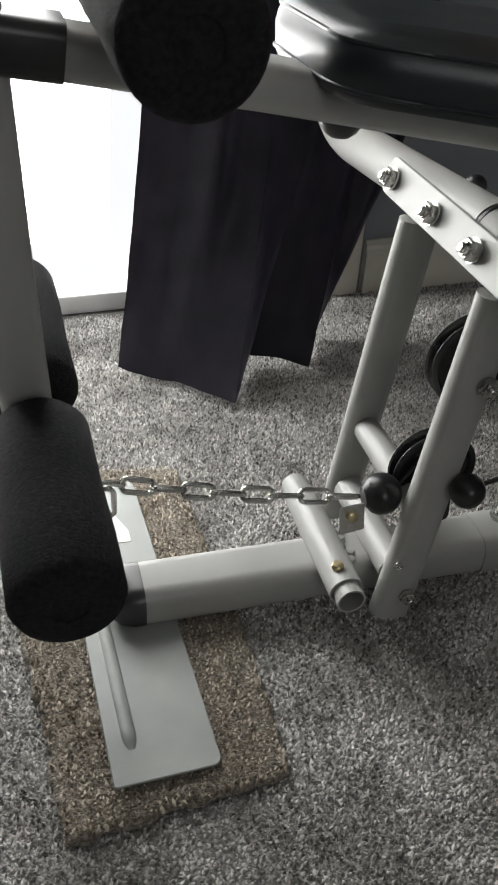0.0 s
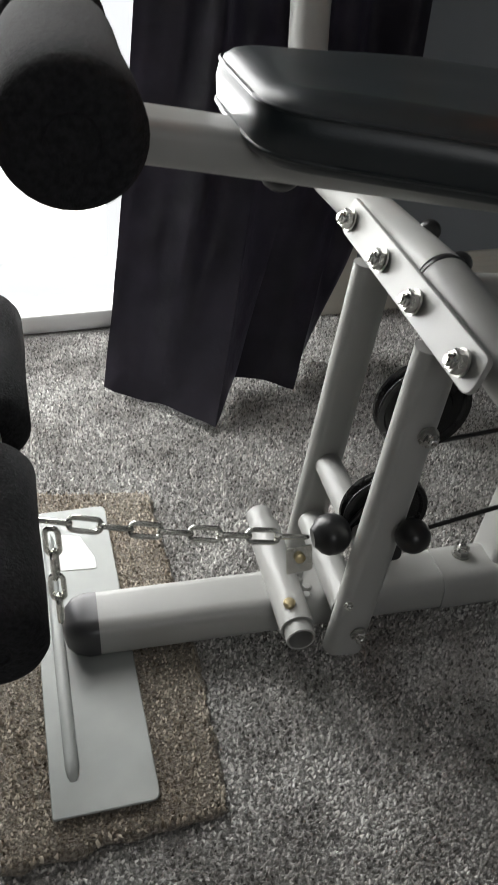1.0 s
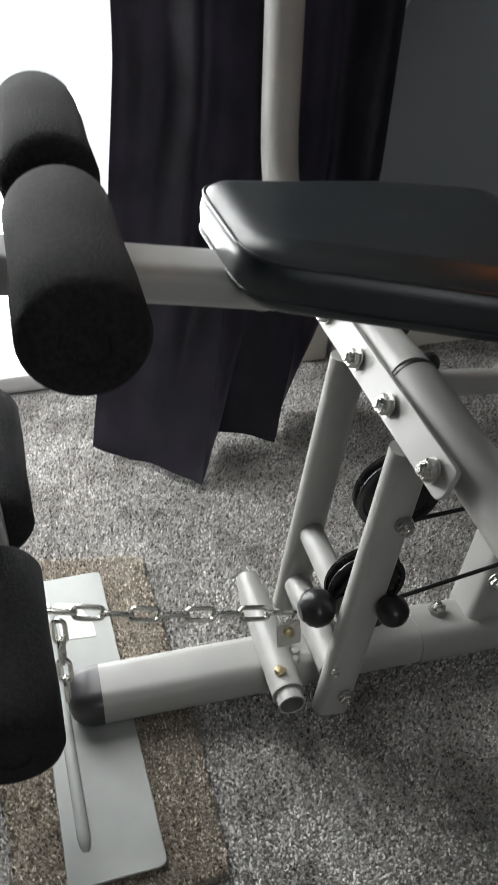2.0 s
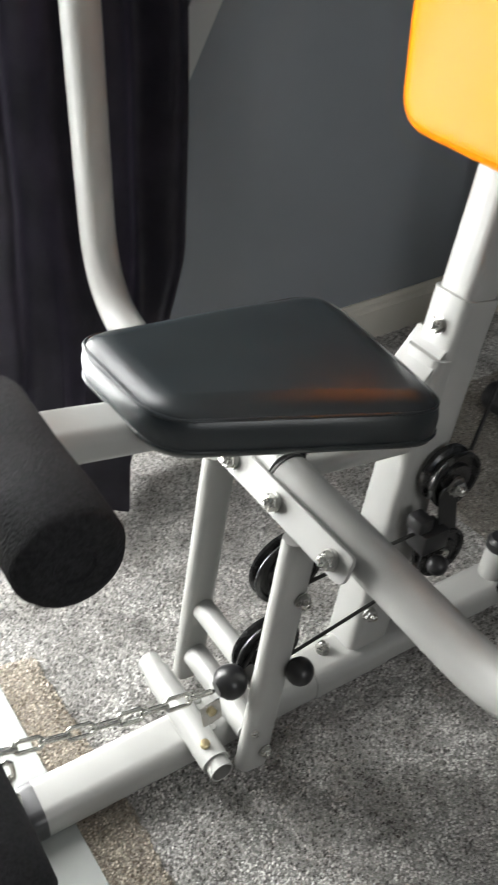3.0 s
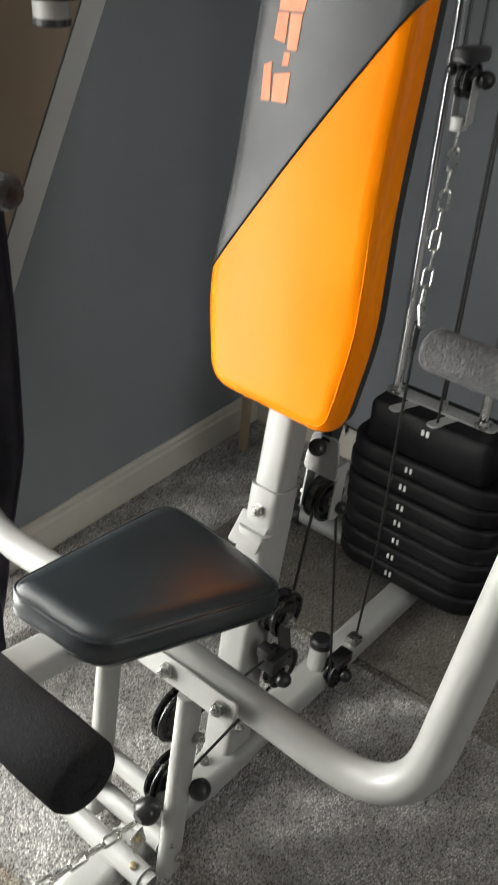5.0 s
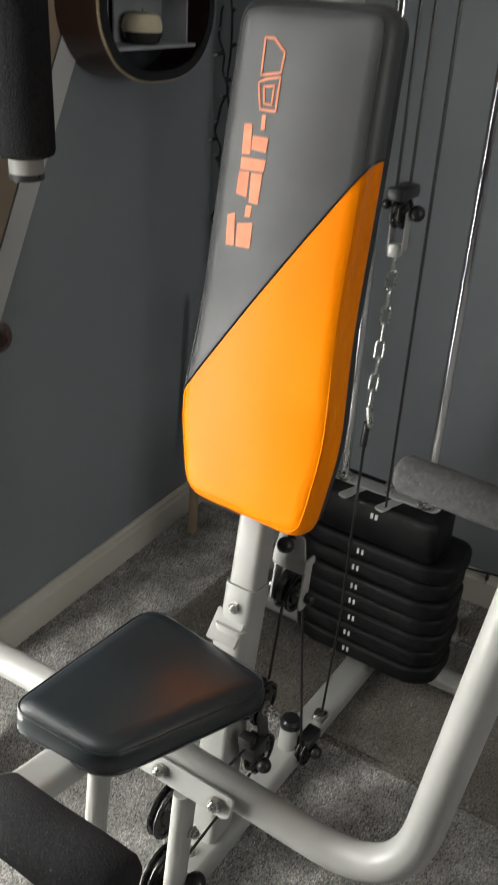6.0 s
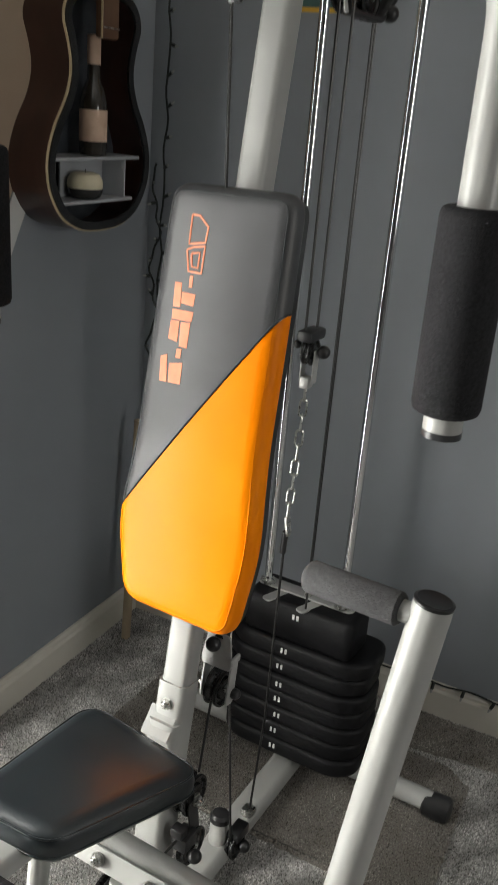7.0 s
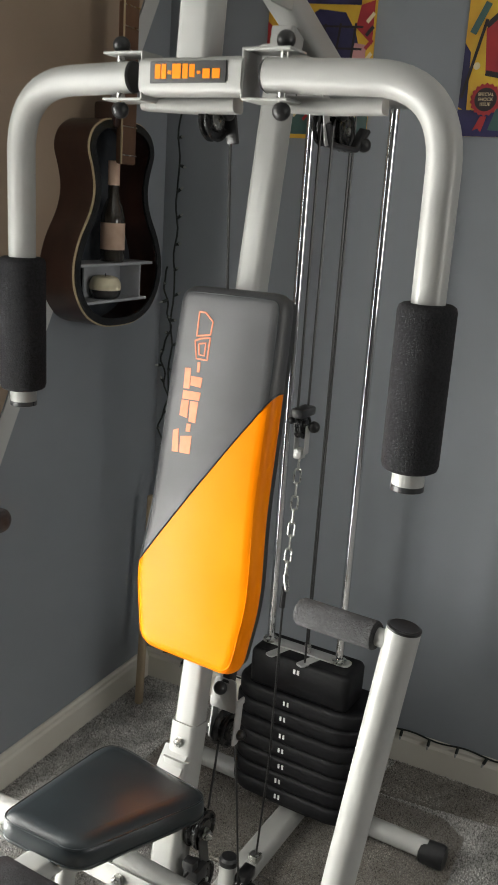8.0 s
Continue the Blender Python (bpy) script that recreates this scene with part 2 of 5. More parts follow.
def sweep(path, section, ref=(0, 0, 1), caps=True, bm=None, scales=None):
    """A section swept along a path; the section's first axis lies along ref."""
    bm = bm or bmesh.new()
    pts = [Vector(p) for p in path]
    ref = Vector(ref)
    rings = []
    for i, p in enumerate(pts):
        t = ((pts[min(i + 1, len(pts) - 1)] - p).normalized() + (p - pts[max(i - 1, 0)]).normalized()).normalized()
        u = (ref - t * ref.dot(t)).normalized()
        v = t.cross(u)
        s = scales[i] if scales else 1.0
        rings.append([bm.verts.new(p + u * (a * s) + v * (b * s)) for a, b in section])
    n = len(section)
    for r1, r2 in zip(rings, rings[1:]):
        for k in range(n):
            bm.faces.new((r1[k], r1[(k + 1) % n], r2[(k + 1) % n], r2[k]))
    if caps:
        bm.faces.new(rings[0][::-1])
        bm.faces.new(rings[-1])
    return bm


def any_ref(a, b):
    d = (Vector(b) - Vector(a)).normalized()
    return (0, 0, 1) if abs(d.z) < 0.8 else (1, 0, 0)


def rod(a, b, r, n=20, bm=None, caps=True):
    return sweep([a, b], circle(r, n), any_ref(a, b), caps, bm)


def lathe(profile, a, axis, n=28, bm=None):
    """A profile of (along, radius) turned about the axis from a."""
    axis = Vector(axis).normalized()
    path = [Vector(a) + axis * h for h, _ in profile]
    ref = Vector(any_ref((0, 0, 0), axis))
    bm = bm or bmesh.new()
    u = (ref - axis * ref.dot(axis)).normalized()
    v = axis.cross(u)
    rings = [[bm.verts.new(p + (u * math.cos(2 * math.pi * k / n) + v * math.sin(2 * math.pi * k / n)) * max(r, 1e-4)) for k in range(n)] for p, (_, r) in zip(path, profile)]
    for r1, r2 in zip(rings, rings[1:]):
        for k in range(n):
            bm.faces.new((r1[k], r1[(k + 1) % n], r2[(k + 1) % n], r2[k]))
    bm.faces.new(rings[0][::-1])
    bm.faces.new(rings[-1])
    return bm


def ball(c, r, n=20, squash=1.0):
    bm = bmesh.new()
    bmesh.ops.create_uvsphere(bm, u_segments=n, v_segments=n // 2, radius=r, matrix=Matrix.Translation(c) @ Matrix.Diagonal((1, 1, squash, 1)))
    return bm


def pipe(a, b, r, wall, n=24):
    """A tube open at both ends."""
    bm = bmesh.new()
    a, b = Vector(a), Vector(b)
    d = (b - a).normalized()
    ref = Vector(any_ref(a, b))
    u = (ref - d * ref.dot(d)).normalized()
    v = d.cross(u)
    rings = [[bm.verts.new(p + (u * math.cos(2 * math.pi * k / n) + v * math.sin(2 * math.pi * k / n)) * q) for k in range(n)] for p, q in ((a, r), (b, r), (b, r - wall), (a, r - wall))]
    for r1, r2 in zip(rings, rings[1:] + rings[:1]):
        for k in range(n):
            bm.faces.new((r1[k], r1[(k + 1) % n], r2[(k + 1) % n], r2[k]))
    return bm


def flat_bar(outline, axis_m, thick, bevel=0.0008, seg=1):
    """A flat plate cut to an outline (x, y), thick along z, laid by the matrix."""
    bm = bmesh.new()
    f = bm.faces.new([bm.verts.new((x, y, 0)) for x, y in outline])
    ext = bmesh.ops.extrude_face_region(bm, geom=[f])
    bmesh.ops.translate(bm, verts=[e for e in ext["geom"] if isinstance(e, bmesh.types.BMVert)], vec=(0, 0, thick))
    if bevel:
        bmesh.ops.bevel(bm, geom=[e for e in bm.edges if abs(e.verts[0].co.z - e.verts[1].co.z) < 1e-6], offset=bevel, segments=seg, affect="EDGES")
    bmesh.ops.transform(bm, matrix=axis_m, verts=bm.verts)
    return bm


def axes(o, x, y):
    """A matrix with its origin, x axis and y axis."""
    x = Vector(x).normalized()
    y = (Vector(y) - x * Vector(y).dot(x)).normalized()
    z = x.cross(y)
    return Matrix(((x.x, y.x, z.x, o[0]), (x.y, y.y, z.y, o[1]), (x.z, y.z, z.z, o[2]), (0, 0, 0, 1)))


def smooth_outline(points, radius, per=6):
    """A closed outline with its corners rounded."""
    pts = [Vector((*p, 0)) for p in points]
    out = []
    n = len(pts)
    for i in range(n):
        a, b, c = pts[i - 1], pts[i], pts[(i + 1) % n]
        d1, d2 = a - b, c - b
        r = radius[i] if isinstance(radius, (list, tuple)) else radius
        cut = min(r, d1.length * 0.48, d2.length * 0.48)
        p, q = b + d1.normalized() * cut, b + d2.normalized() * cut
        for k in range(per + 1):
            u = k / per
            w = p * (1 - u) ** 2 + b * 2 * u * (1 - u) + q * u * u
            out.append((w.x, w.y))
    return out


def dense(points, step):
    out = []
    for a, b in zip(points, points[1:] + points[:1]):
        d = math.dist(a, b)
        k = max(1, int(d / step))
        out += [(a[0] + (b[0] - a[0]) * i / k, a[1] + (b[1] - a[1]) * i / k) for i in range(k)]
    return out


def inset(points, d):
    n = len(points)
    out = []
    for i in range(n):
        ax, ay = points[i - 1]
        bx, by = points[(i + 1) % n]
        tx, ty = bx - ax, by - ay
        le = math.hypot(tx, ty) or 1
        out.append((points[i][0] - ty / le * d, points[i][1] + tx / le * d))
    return out


def swell_over(line, dome, wobble):
    """How far the middle of a pad over this line stands proud of its edge."""
    cx, cy = sum(p[0] for p in line) / len(line), sum(p[1] for p in line) / len(line)
    hw, hh = max(abs(q[0] - cx) for q in line), max(abs(q[1] - cy) for q in line)

    def swell(px, py):
        a, b = (px - cx) / hw, (py - cy) / hh
        return dome * max(0.0, 1 - a * a) * max(0.0, 1 - b ** 4) + wobble * noise.noise(Vector((px * 14, py * 14, 3)))

    return swell, cx, cy


def cushion(outline, profile, dome, wobble=0.0):
    """An upholstered pad over a counter-clockwise outline; the profile lists (inset, height) from the back to the front, the middle rises by dome."""
    bm = bmesh.new()
    d, h = profile[-1]
    last = inset(outline, d)
    swell, cx, cy = swell_over(last, dome, wobble)
    rings = []
    for i, (d_, h_) in enumerate(profile):
        share = {len(profile) - 1: 1.0, len(profile) - 2: 0.6, len(profile) - 3: 0.25}.get(i, 0.0)
        rings.append([bm.verts.new((x, y, h_ + share * swell(x, y))) for x, y in inset(outline, d_)])
    for f in (0.05, 0.1, 0.16, 0.22, 0.3, 0.4, 0.52, 0.65, 0.78, 0.9):
        ring = []
        for x, y in last:
            px, py = x + (cx - x) * f, y + (cy - y) * f
            ring.append(bm.verts.new((px, py, h + swell(px, py))))
        rings.append(ring)
    n = len(outline)
    for r1, r2 in zip(rings, rings[1:]):
        for k in range(n):
            bm.faces.new((r1[k], r1[(k + 1) % n], r2[(k + 1) % n], r2[k]))
    mid = bm.verts.new((cx, cy, h + swell(cx, cy)))
    for k in range(n):
        bm.faces.new((rings[-1][k], rings[-1][(k + 1) % n], mid))
    bm.faces.new(rings[0][::-1])
    return bm


def nut_mesh(name, size, material_):
    """A nut on its washer with the bolt's end, along +z."""
    bm = lathe([(0, size * 0.62), (size * 0.1, size * 0.62), (size * 0.1, size * 0.4)], (0, 0, 0), (0, 0, 1), 20)
    sweep([(0, 0, size * 0.1), (0, 0, size * 0.42), (0, 0, size * 0.5)], circle(size * 0.55, 6), (1, 0, 0), True, bm, [1, 1, 0.86])
    lathe([(size * 0.5, size * 0.36), (size * 0.66, size * 0.35), (size * 0.66, size * 0.28), (size * 0.78, size * 0.27), (size * 0.83, size * 0.2)], (0, 0, 0), (0, 0, 1), 16, bm)
    return mesh_of(name, bm, material_)


NUT = nut_mesh("nut", 0.017, ZINC)


def nut(at, way, parent, scale=1.0, name="nut"):
    q = Vector(way).to_track_quat("Z", "Y").to_matrix().to_4x4()
    return again(name, NUT, parent, Matrix.Translation(at) @ q @ Matrix.Scale(scale, 4))


def link_mesh(name, length, width, r, material_):
    pts = []
    s = length / 2 - width / 2
    for k in range(9):
        a = radians(-90 + 180 * k / 8)
        pts.append((s + (width / 2 - r) * math.cos(a), (width / 2 - r) * math.sin(a), 0))
    for k in range(9):
        a = radians(90 + 180 * k / 8)
        pts.append((-s + (width / 2 - r) * math.cos(a), (width / 2 - r) * math.sin(a), 0))
    bm = bmesh.new()
    n = len(pts)
    rings = []
    for i, p in enumerate(pts):
        t = (Vector(pts[(i + 1) % n]) - Vector(pts[i - 1])).normalized()
        u = Vector((0, 0, 1))
        v = t.cross(u)
        rings.append([bm.verts.new(Vector(p) + u * (r * math.cos(2 * math.pi * k / 8)) + v * (r * math.sin(2 * math.pi * k / 8))) for k in range(8)])
    for i in range(n):
        r1, r2 = rings[i], rings[(i + 1) % n]
        for k in range(8):
            bm.faces.new((r1[k], r1[(k + 1) % 8], r2[(k + 1) % 8], r2[k]))
    return mesh_of(name, bm, material_)


def chain_along(name, path, me, pitch, parent, label, roll=40.0):
    """Links set end to end along a path, each turned a quarter against the last."""
    pts = [Vector(p) for p in path]
    lens = [0.0]
    for a, b in zip(pts, pts[1:]):
        lens.append(lens[-1] + (b - a).length)

    def at(s):
        s = max(0.0, min(lens[-1], s))
        for i in range(len(pts) - 1):
            if s <= lens[i + 1] or i == len(pts) - 2:
                return pts[i].lerp(pts[i + 1], (s - lens[i]) / max(1e-9, lens[i + 1] - lens[i]))

    holder = new(name)
    holder.parent = parent
    holder.empty_display_size = 0.02
    holder["label"] = label
    k, s = 0, pitch / 2
    while s < lens[-1]:
        p, d = at(s), (at(s + pitch / 2) - at(s - pitch / 2)).normalized()
        q = d.to_track_quat("X", "Z").to_matrix().to_4x4()
        again("link", me, holder, Matrix.Translation(p) @ q @ pose(0, 0, 0, roll + 90 * (k % 2) + random.uniform(-8, 8), 0, 0))
        s += pitch
        k += 1
    return holder


def pulley(c, r, parent, width=0.016, axis=(0, 1, 0), bolt=True):
    """A grooved nylon wheel on its bolt."""
    a = Vector(axis).normalized()
    h = width / 2
    w = part("pulley", lathe([(-h, r * 0.25), (-h, r * 0.55), (-h * 0.6, r * 0.6), (-h * 0.6, r * 0.82), (-h, r * 0.87), (-h, r * 0.98), (-h * 0.8, r), (-h * 0.5, r * 0.98), (-h * 0.1, r * 0.84), (h * 0.1, r * 0.84), (h * 0.5, r * 0.98), (h * 0.8, r), (h, r * 0.98), (h, r * 0.87), (h * 0.6, r * 0.82), (h * 0.6, r * 0.6), (h, r * 0.55), (h, r * 0.25)], c, a, 36), PULLEY, parent)
    if bolt:
        part("axle", lathe([(-h - 0.004, r * 0.2), (h + 0.004, r * 0.2)], c, a, 12), ZINC, w)
    return w


# ---- the room ----
LEFT, BACK, FRONT, NEAR, TOP = 0.668, 1.045, -3.8, -3.2, 2.4


def floor_sheet():
    bm = bmesh.new()
    add_box(bm, (FRONT - 0.1, NEAR - 0.1, -0.08), (BACK + 0.1, LEFT + 0.1, 0.0))
    return single("floor", bm, CARPET, "grey speckled twist-pile carpet over the whole floor", "carpet", kind="structure")


floor = floor_sheet()
single("ground", box((-30, LEFT + 0.3, -0.4), (30, 40, -0.12)), CEIL, "pale paved ground outside the glazed door", "ground", kind="structure")

# wall with the glazed door: opening from x = -0.92 to 0.06, z = 0 to 2.08
DX0, DX1, DZ = -0.92, 0.06, 2.08
wl = bmesh.new()
add_box(wl, (DX1, LEFT, 0), (BACK + 0.12, LEFT + 0.12, TOP))
add_box(wl, (FRONT - 0.12, LEFT, 0), (DX0, LEFT + 0.12, TOP))
add_box(wl, (DX0, LEFT, DZ), (DX1, LEFT + 0.12, TOP))
wall_left = single("wall_north", wl, WALL, "smooth dark blue-grey painted wall beside the glazed door", "wall", kind="structure")
wall_back = single("wall_east", box((BACK, NEAR, 0), (BACK + 0.12, LEFT, TOP)), WALL, "smooth blue-grey painted wall behind the weights", "wall", kind="structure")
single("wall_west", box((FRONT - 0.12, NEAR, 0), (FRONT, LEFT, TOP)), WALLBACK, "plain painted wall", "wall", kind="structure")
# wall out of view, its window opening added around the fill lamp
wf = bmesh.new()
add_box(wf, (FRONT - 0.12, NEAR - 0.12, 0), (-1.5, NEAR, TOP))
add_box(wf, (0.1, NEAR - 0.12, 0), (BACK + 0.12, NEAR, TOP))
add_box(wf, (-1.5, NEAR - 0.12, 0), (0.1, NEAR, 0.9))
add_box(wf, (-1.5, NEAR - 0.12, 2.1), (0.1, NEAR, TOP))
single("wall_south", wf, WALLBACK, "plain painted wall with an added window, out of view", "wall", kind="structure")
single("ceiling", box((FRONT - 0.12, NEAR - 0.12, TOP), (BACK + 0.12, LEFT + 0.12, TOP + 0.1)), CEIL, "plain white ceiling", "ceiling", kind="structure")

# the painted diagonal on the wall: a tan field above an off-white band
SL = 1.84


def diag(z, off=0.0):
    return 0.241 + off + (z - 0.649) / SL


def slab_on_wall(pts, material_, name, label, y, thick=0.002):
    bm = bmesh.new()
    a = [bm.verts.new((x, y, z)) for x, z in pts]
    b = [bm.verts.new((x, y - thick, z)) for x, z in pts]
    n = len(pts)
    bm.faces.new(a)
    bm.faces.new(b[::-1])
    for k in range(n):
        bm.faces.new((a[k], b[k], b[(k + 1) % n], a[(k + 1) % n]))
    return single(name, bm, material_, label, "paint", kind="structure")


zt = 0.649 + (BACK - 0.241) * SL
slab_on_wall([(DX1 + 0.075, 0.4), (diag(0.62, -0.062), 0.62), (diag(zt, -0.062), zt), (diag(zt, -0.062), TOP), (DX1 + 0.075, TOP)], TAN, "paint_field", "tan painted field above the diagonal band", LEFT - 0.0005)
slab_on_wall([(diag(0.3), 0.3), (diag(zt), zt), (diag(zt, -0.058), zt), (diag(0.3, -0.058), 0.3)], STRIPE, "paint_band", "off-white painted diagonal band on the wall", LEFT - 0.003)


def skirting(name, a, b, out):
    """Moulded skirting from a to b, standing out along out."""
    prof = [(0, 0), (0.016, 0), (0.016, 0.072), (0.012, 0.08), (0.012, 0.088), (0.006, 0.095), (0, 0.095)]
    bm = bmesh.new()
    rings = [[bm.verts.new(Vector(p) + Vector(out) * d + Vector((0, 0, h))) for d, h in prof] for p in (a, b)]
    n = len(prof)
    for k in range(n):
        bm.faces.new((rings[0][k], rings[0][(k + 1) % n], rings[1][(k + 1) % n], rings[1][k]))
    bm.faces.new(rings[0])
    bm.faces.new(rings[1][::-1])
    return single(name, bm, GLOSS, "cream gloss-painted skirting board", "skirting", kind="structure", smooth=25)


skirting("baseboard_north", (DX1 + 0.08, LEFT, 0), (BACK - 0.017, LEFT, 0), (0, -1, 0))
skirting("baseboard_east", (BACK, NEAR, 0), (BACK, LEFT, 0), (-1, 0, 0))

# the glazed door
door = thing("door_1", "white-framed full-height glazed door full of bright daylight", "glazed door", kind="structure")
for lo, hi, nm in (((DX0, LEFT + 0.012, 0), (DX1, LEFT + 0.09, 0.034), "threshold"), ((DX0, LEFT + 0.012, DZ - 0.06), (DX1, LEFT + 0.09, DZ), "head_frame"), ((DX0, LEFT + 0.012, 0.034), (DX0 + 0.06, LEFT + 0.09, DZ - 0.06), "jamb"), ((DX1 - 0.06, LEFT + 0.012, 0.034), (DX1, LEFT + 0.09, DZ - 0.06), "jamb")):
    part(nm, box(lo, hi, 0.006), UPVC, door)
pane = part("pane", box((DX0 + 0.06, LEFT + 0.045, 0.034), (DX1 - 0.06, LEFT + 0.055, DZ - 0.06)), GLASS, door)
pane.visible_shadow = False
part("architrave", box((DX1 + 0.002, LEFT - 0.016, 0), (DX1 + 0.07, LEFT, DZ + 0.06), 0.004), GLOSS, door)
back_cloth = single("backdrop", box((-3.2, 0.95, -0.12), (1.6, 1.0, 3.2)), OUTSIDE, "bright overcast daylight outside", "sky", kind="structure")

# unseen window, added only to go with the fill lamp
win = thing("added_window", "unseen white-framed window added for the fill lamp", "window", kind="structure")
for lo, hi in (((-1.5, NEAR - 0.1, 0.9), (0.1, NEAR - 0.03, 0.96)), ((-1.5, NEAR - 0.1, 2.04), (0.1, NEAR - 0.03, 2.1)), ((-1.5, NEAR - 0.1, 0.96), (-1.44, NEAR - 0.03, 2.04)), ((0.04, NEAR - 0.1, 0.96), (0.1, NEAR - 0.03, 2.04))):
    part("window_frame", box(lo, hi, 0.005), UPVC, win)
wp = part("pane", box((-1.44, NEAR - 0.07, 0.96), (0.04, NEAR - 0.06, 2.04)), GLASS, win)
wp.visible_shadow = False


# ---- curtain ----
def curtain():
    bm = bmesh.new()
    nx, nz = 150, 70
    hem = [(-0.325, 0.487, 0.0), (-0.255, 0.425, 0.26), (-0.188, 0.352, 0.46), (-0.13, 0.468, 0.6), (-0.092, 0.446, 0.72), (-0.05, 0.426, 0.84), (-0.01, 0.52, 1.0)]

    def hem_at(u):
        for (x0, y0, u0), (x1, y1, u1) in zip(hem, hem[1:]):
            if u <= u1:
                f = (u - u0) / (u1 - u0)
                return x0 + (x1 - x0) * f, y0 + (y1 - y0) * f
        return hem[-1][:2]

    grid = []
    for i in range(nz + 1):
        z = 2.15 * (i / nz) ** 1.35
        row = []
        for k in range(nx + 1):
            u = k / nx
            w = max(0.0, 1 - z / (0.55 - 0.19 * u)) ** 1.25
            fold = 0.02 * math.sin(u * 17 + 0.5 * math.sin(z * 2)) + 0.01 * math.sin(u * 37 + 1 + z) + 0.012 * noise.noise(Vector((u * 6, z * 2.2, 0)))
            x, y = -0.243 + 0.4 * u + 0.022 * max(0.0, z - 0.4) * (1 - u) + 0.01 * noise.noise(Vector((u * 4, z * 2, 4))), 0.59 + fold
            hx, hy = hem_at(u)
            crease = 0.008 * noise.noise(Vector((u * 9, z * 14, 7))) * min(1, w * 3)
            zz = z + 0.006 + 0.012 * w * (0.5 + noise.noise(Vector((u * 4, 1, 2)))) + 0.02 * w * max(0, u - 0.5)
            row.append(bm.verts.new((x + (hx - x) * w, y + (hy - y) * w + crease, zz)))
        grid.append(row)
    for r1, r2 in zip(grid, grid[1:]):
        for k in range(nx):
            bm.faces.new((r1[k], r1[k + 1], r2[k + 1], r2[k]))
    bmesh.ops.solidify(bm, geom=bm.faces[:], thickness=0.003)
    return single("curtain", bm, CURTAIN, "long dark blackout curtain with its hem dragging on the carpet", "curtain", smooth=60)


curtain()
single("curtain_pole", rod((-1.05, 0.6, 2.17), (0.2, 0.6, 2.17), 0.012), BLACKGLOSS, "slim dark curtain pole over the glazed door", "curtain pole")

# ---- carpet offcuts ----
def offcut(name, outline, height, material_, label, seed):
    bm = bmesh.new()
    pts = dense(outline, 0.006)
    n = len(pts)
    rough = [(x + 0.006 * noise.noise(Vector((x * 60, y * 60, seed))) + 0.003 * noise.noise(Vector((x * 210, y * 210, seed))), y + 0.006 * noise.noise(Vector((x * 60, y * 60, seed + 5)))) for x, y in pts]
    rings = []
    for d, h in ((0, 0.0), (-0.003, height * 0.4), (0.0, height * 0.85), (0.006, height)):
        rings.append([bm.verts.new((x, y, h + 0.002 * noise.noise(Vector((x * 120, y * 120, seed + 8))))) for x, y in inset(rough, d)])
    for r1, r2 in zip(rings, rings[1:]):
        for k in range(n):
            bm.faces.new((r1[k], r1[(k + 1) % n], r2[(k + 1) % n], r2[k]))
    bm.faces.new(rings[-1])
    bm.faces.new(rings[0][::-1])
    return single(name, bm, material_, label, "carpet offcut", smooth=70)


offcut_front = offcut("carpet_offcut", [(-0.505, -0.215), (-0.312, -0.205), (-0.303, -0.04), (-0.306, 0.235), (-0.45, 0.262), (-0.515, 0.05)], 0.011, BEIGE, "beige carpet offcut with frayed edges under the foot plate", 3.0)
offcut_rear = offcut("carpet_offcut", [(0.4, -0.45), (0.8, -0.44), (0.845, -0.38), (0.86, 0.1), (0.84, 0.4), (0.42, 0.42)], 0.009, BROWN, "worn brown-grey carpet offcut under the rear cross tube", 7.0)
offcut_wall = offcut("carpet_offcut", [(0.865, -0.2), (0.9, -0.56), (1.02, -0.56), (1.02, -0.2), (0.93, -0.18)], 0.006, BROWN, "thin brown-grey carpet strip beside the skirting board", 11.0)


# ---- carpet pile ----
def pile_material(name, dark, mid, light, tint):
    """Yarn flecks: each tuft takes its own shade."""
    m = bpy.data.materials.new(name)
    m.use_nodes = True
    t = m.node_tree
    b = t.nodes["Principled BSDF"]
    b.inputs["Roughness"].default_value = 0.95
    b.inputs["Specular IOR Level"].default_value = 0.15
    geo = t.nodes.new("ShaderNodeNewGeometry")
    ramp = t.nodes.new("ShaderNodeValToRGB")
    ramp.color_ramp.elements[0].color, ramp.color_ramp.elements[1].color = (*dark, 1), (*light, 1)
    e = ramp.color_ramp.elements.new(0.45)
    e.color = (*mid, 1)
    t.links.new(geo.outputs["Random Per Island"], ramp.inputs[0])
    n = t.nodes.new("ShaderNodeTexNoise")
    n.inputs["Scale"].default_value, n.inputs["Detail"].default_value = 13.0, 5.0
    t.links.new(t.nodes.new("ShaderNodeTexCoord").outputs["Object"], n.inputs["Vector"])
    r2 = t.nodes.new("ShaderNodeValToRGB")
    r2.color_ramp.elements[0].position, r2.color_ramp.elements[1].position = 0.37, 0.62
    r2.color_ramp.elements[0].color, r2.color_ramp.elements[1].color = (*tint, 1), (1, 1, 1, 1)
    t.links.new(n.outputs[0], r2.inputs[0])
    mx = t.nodes.new("ShaderNodeMix")
    mx.data_type, mx.blend_type = "RGBA", "MULTIPLY"
    mx.inputs["Factor"].default_value = 1.0
    t.links.new(ramp.outputs[0], mx.inputs["A"])
    t.links.new(r2.outputs[0], mx.inputs["B"])
    t.links.new(mx.outputs["Result"], b.inputs["Base Color"])
    return m


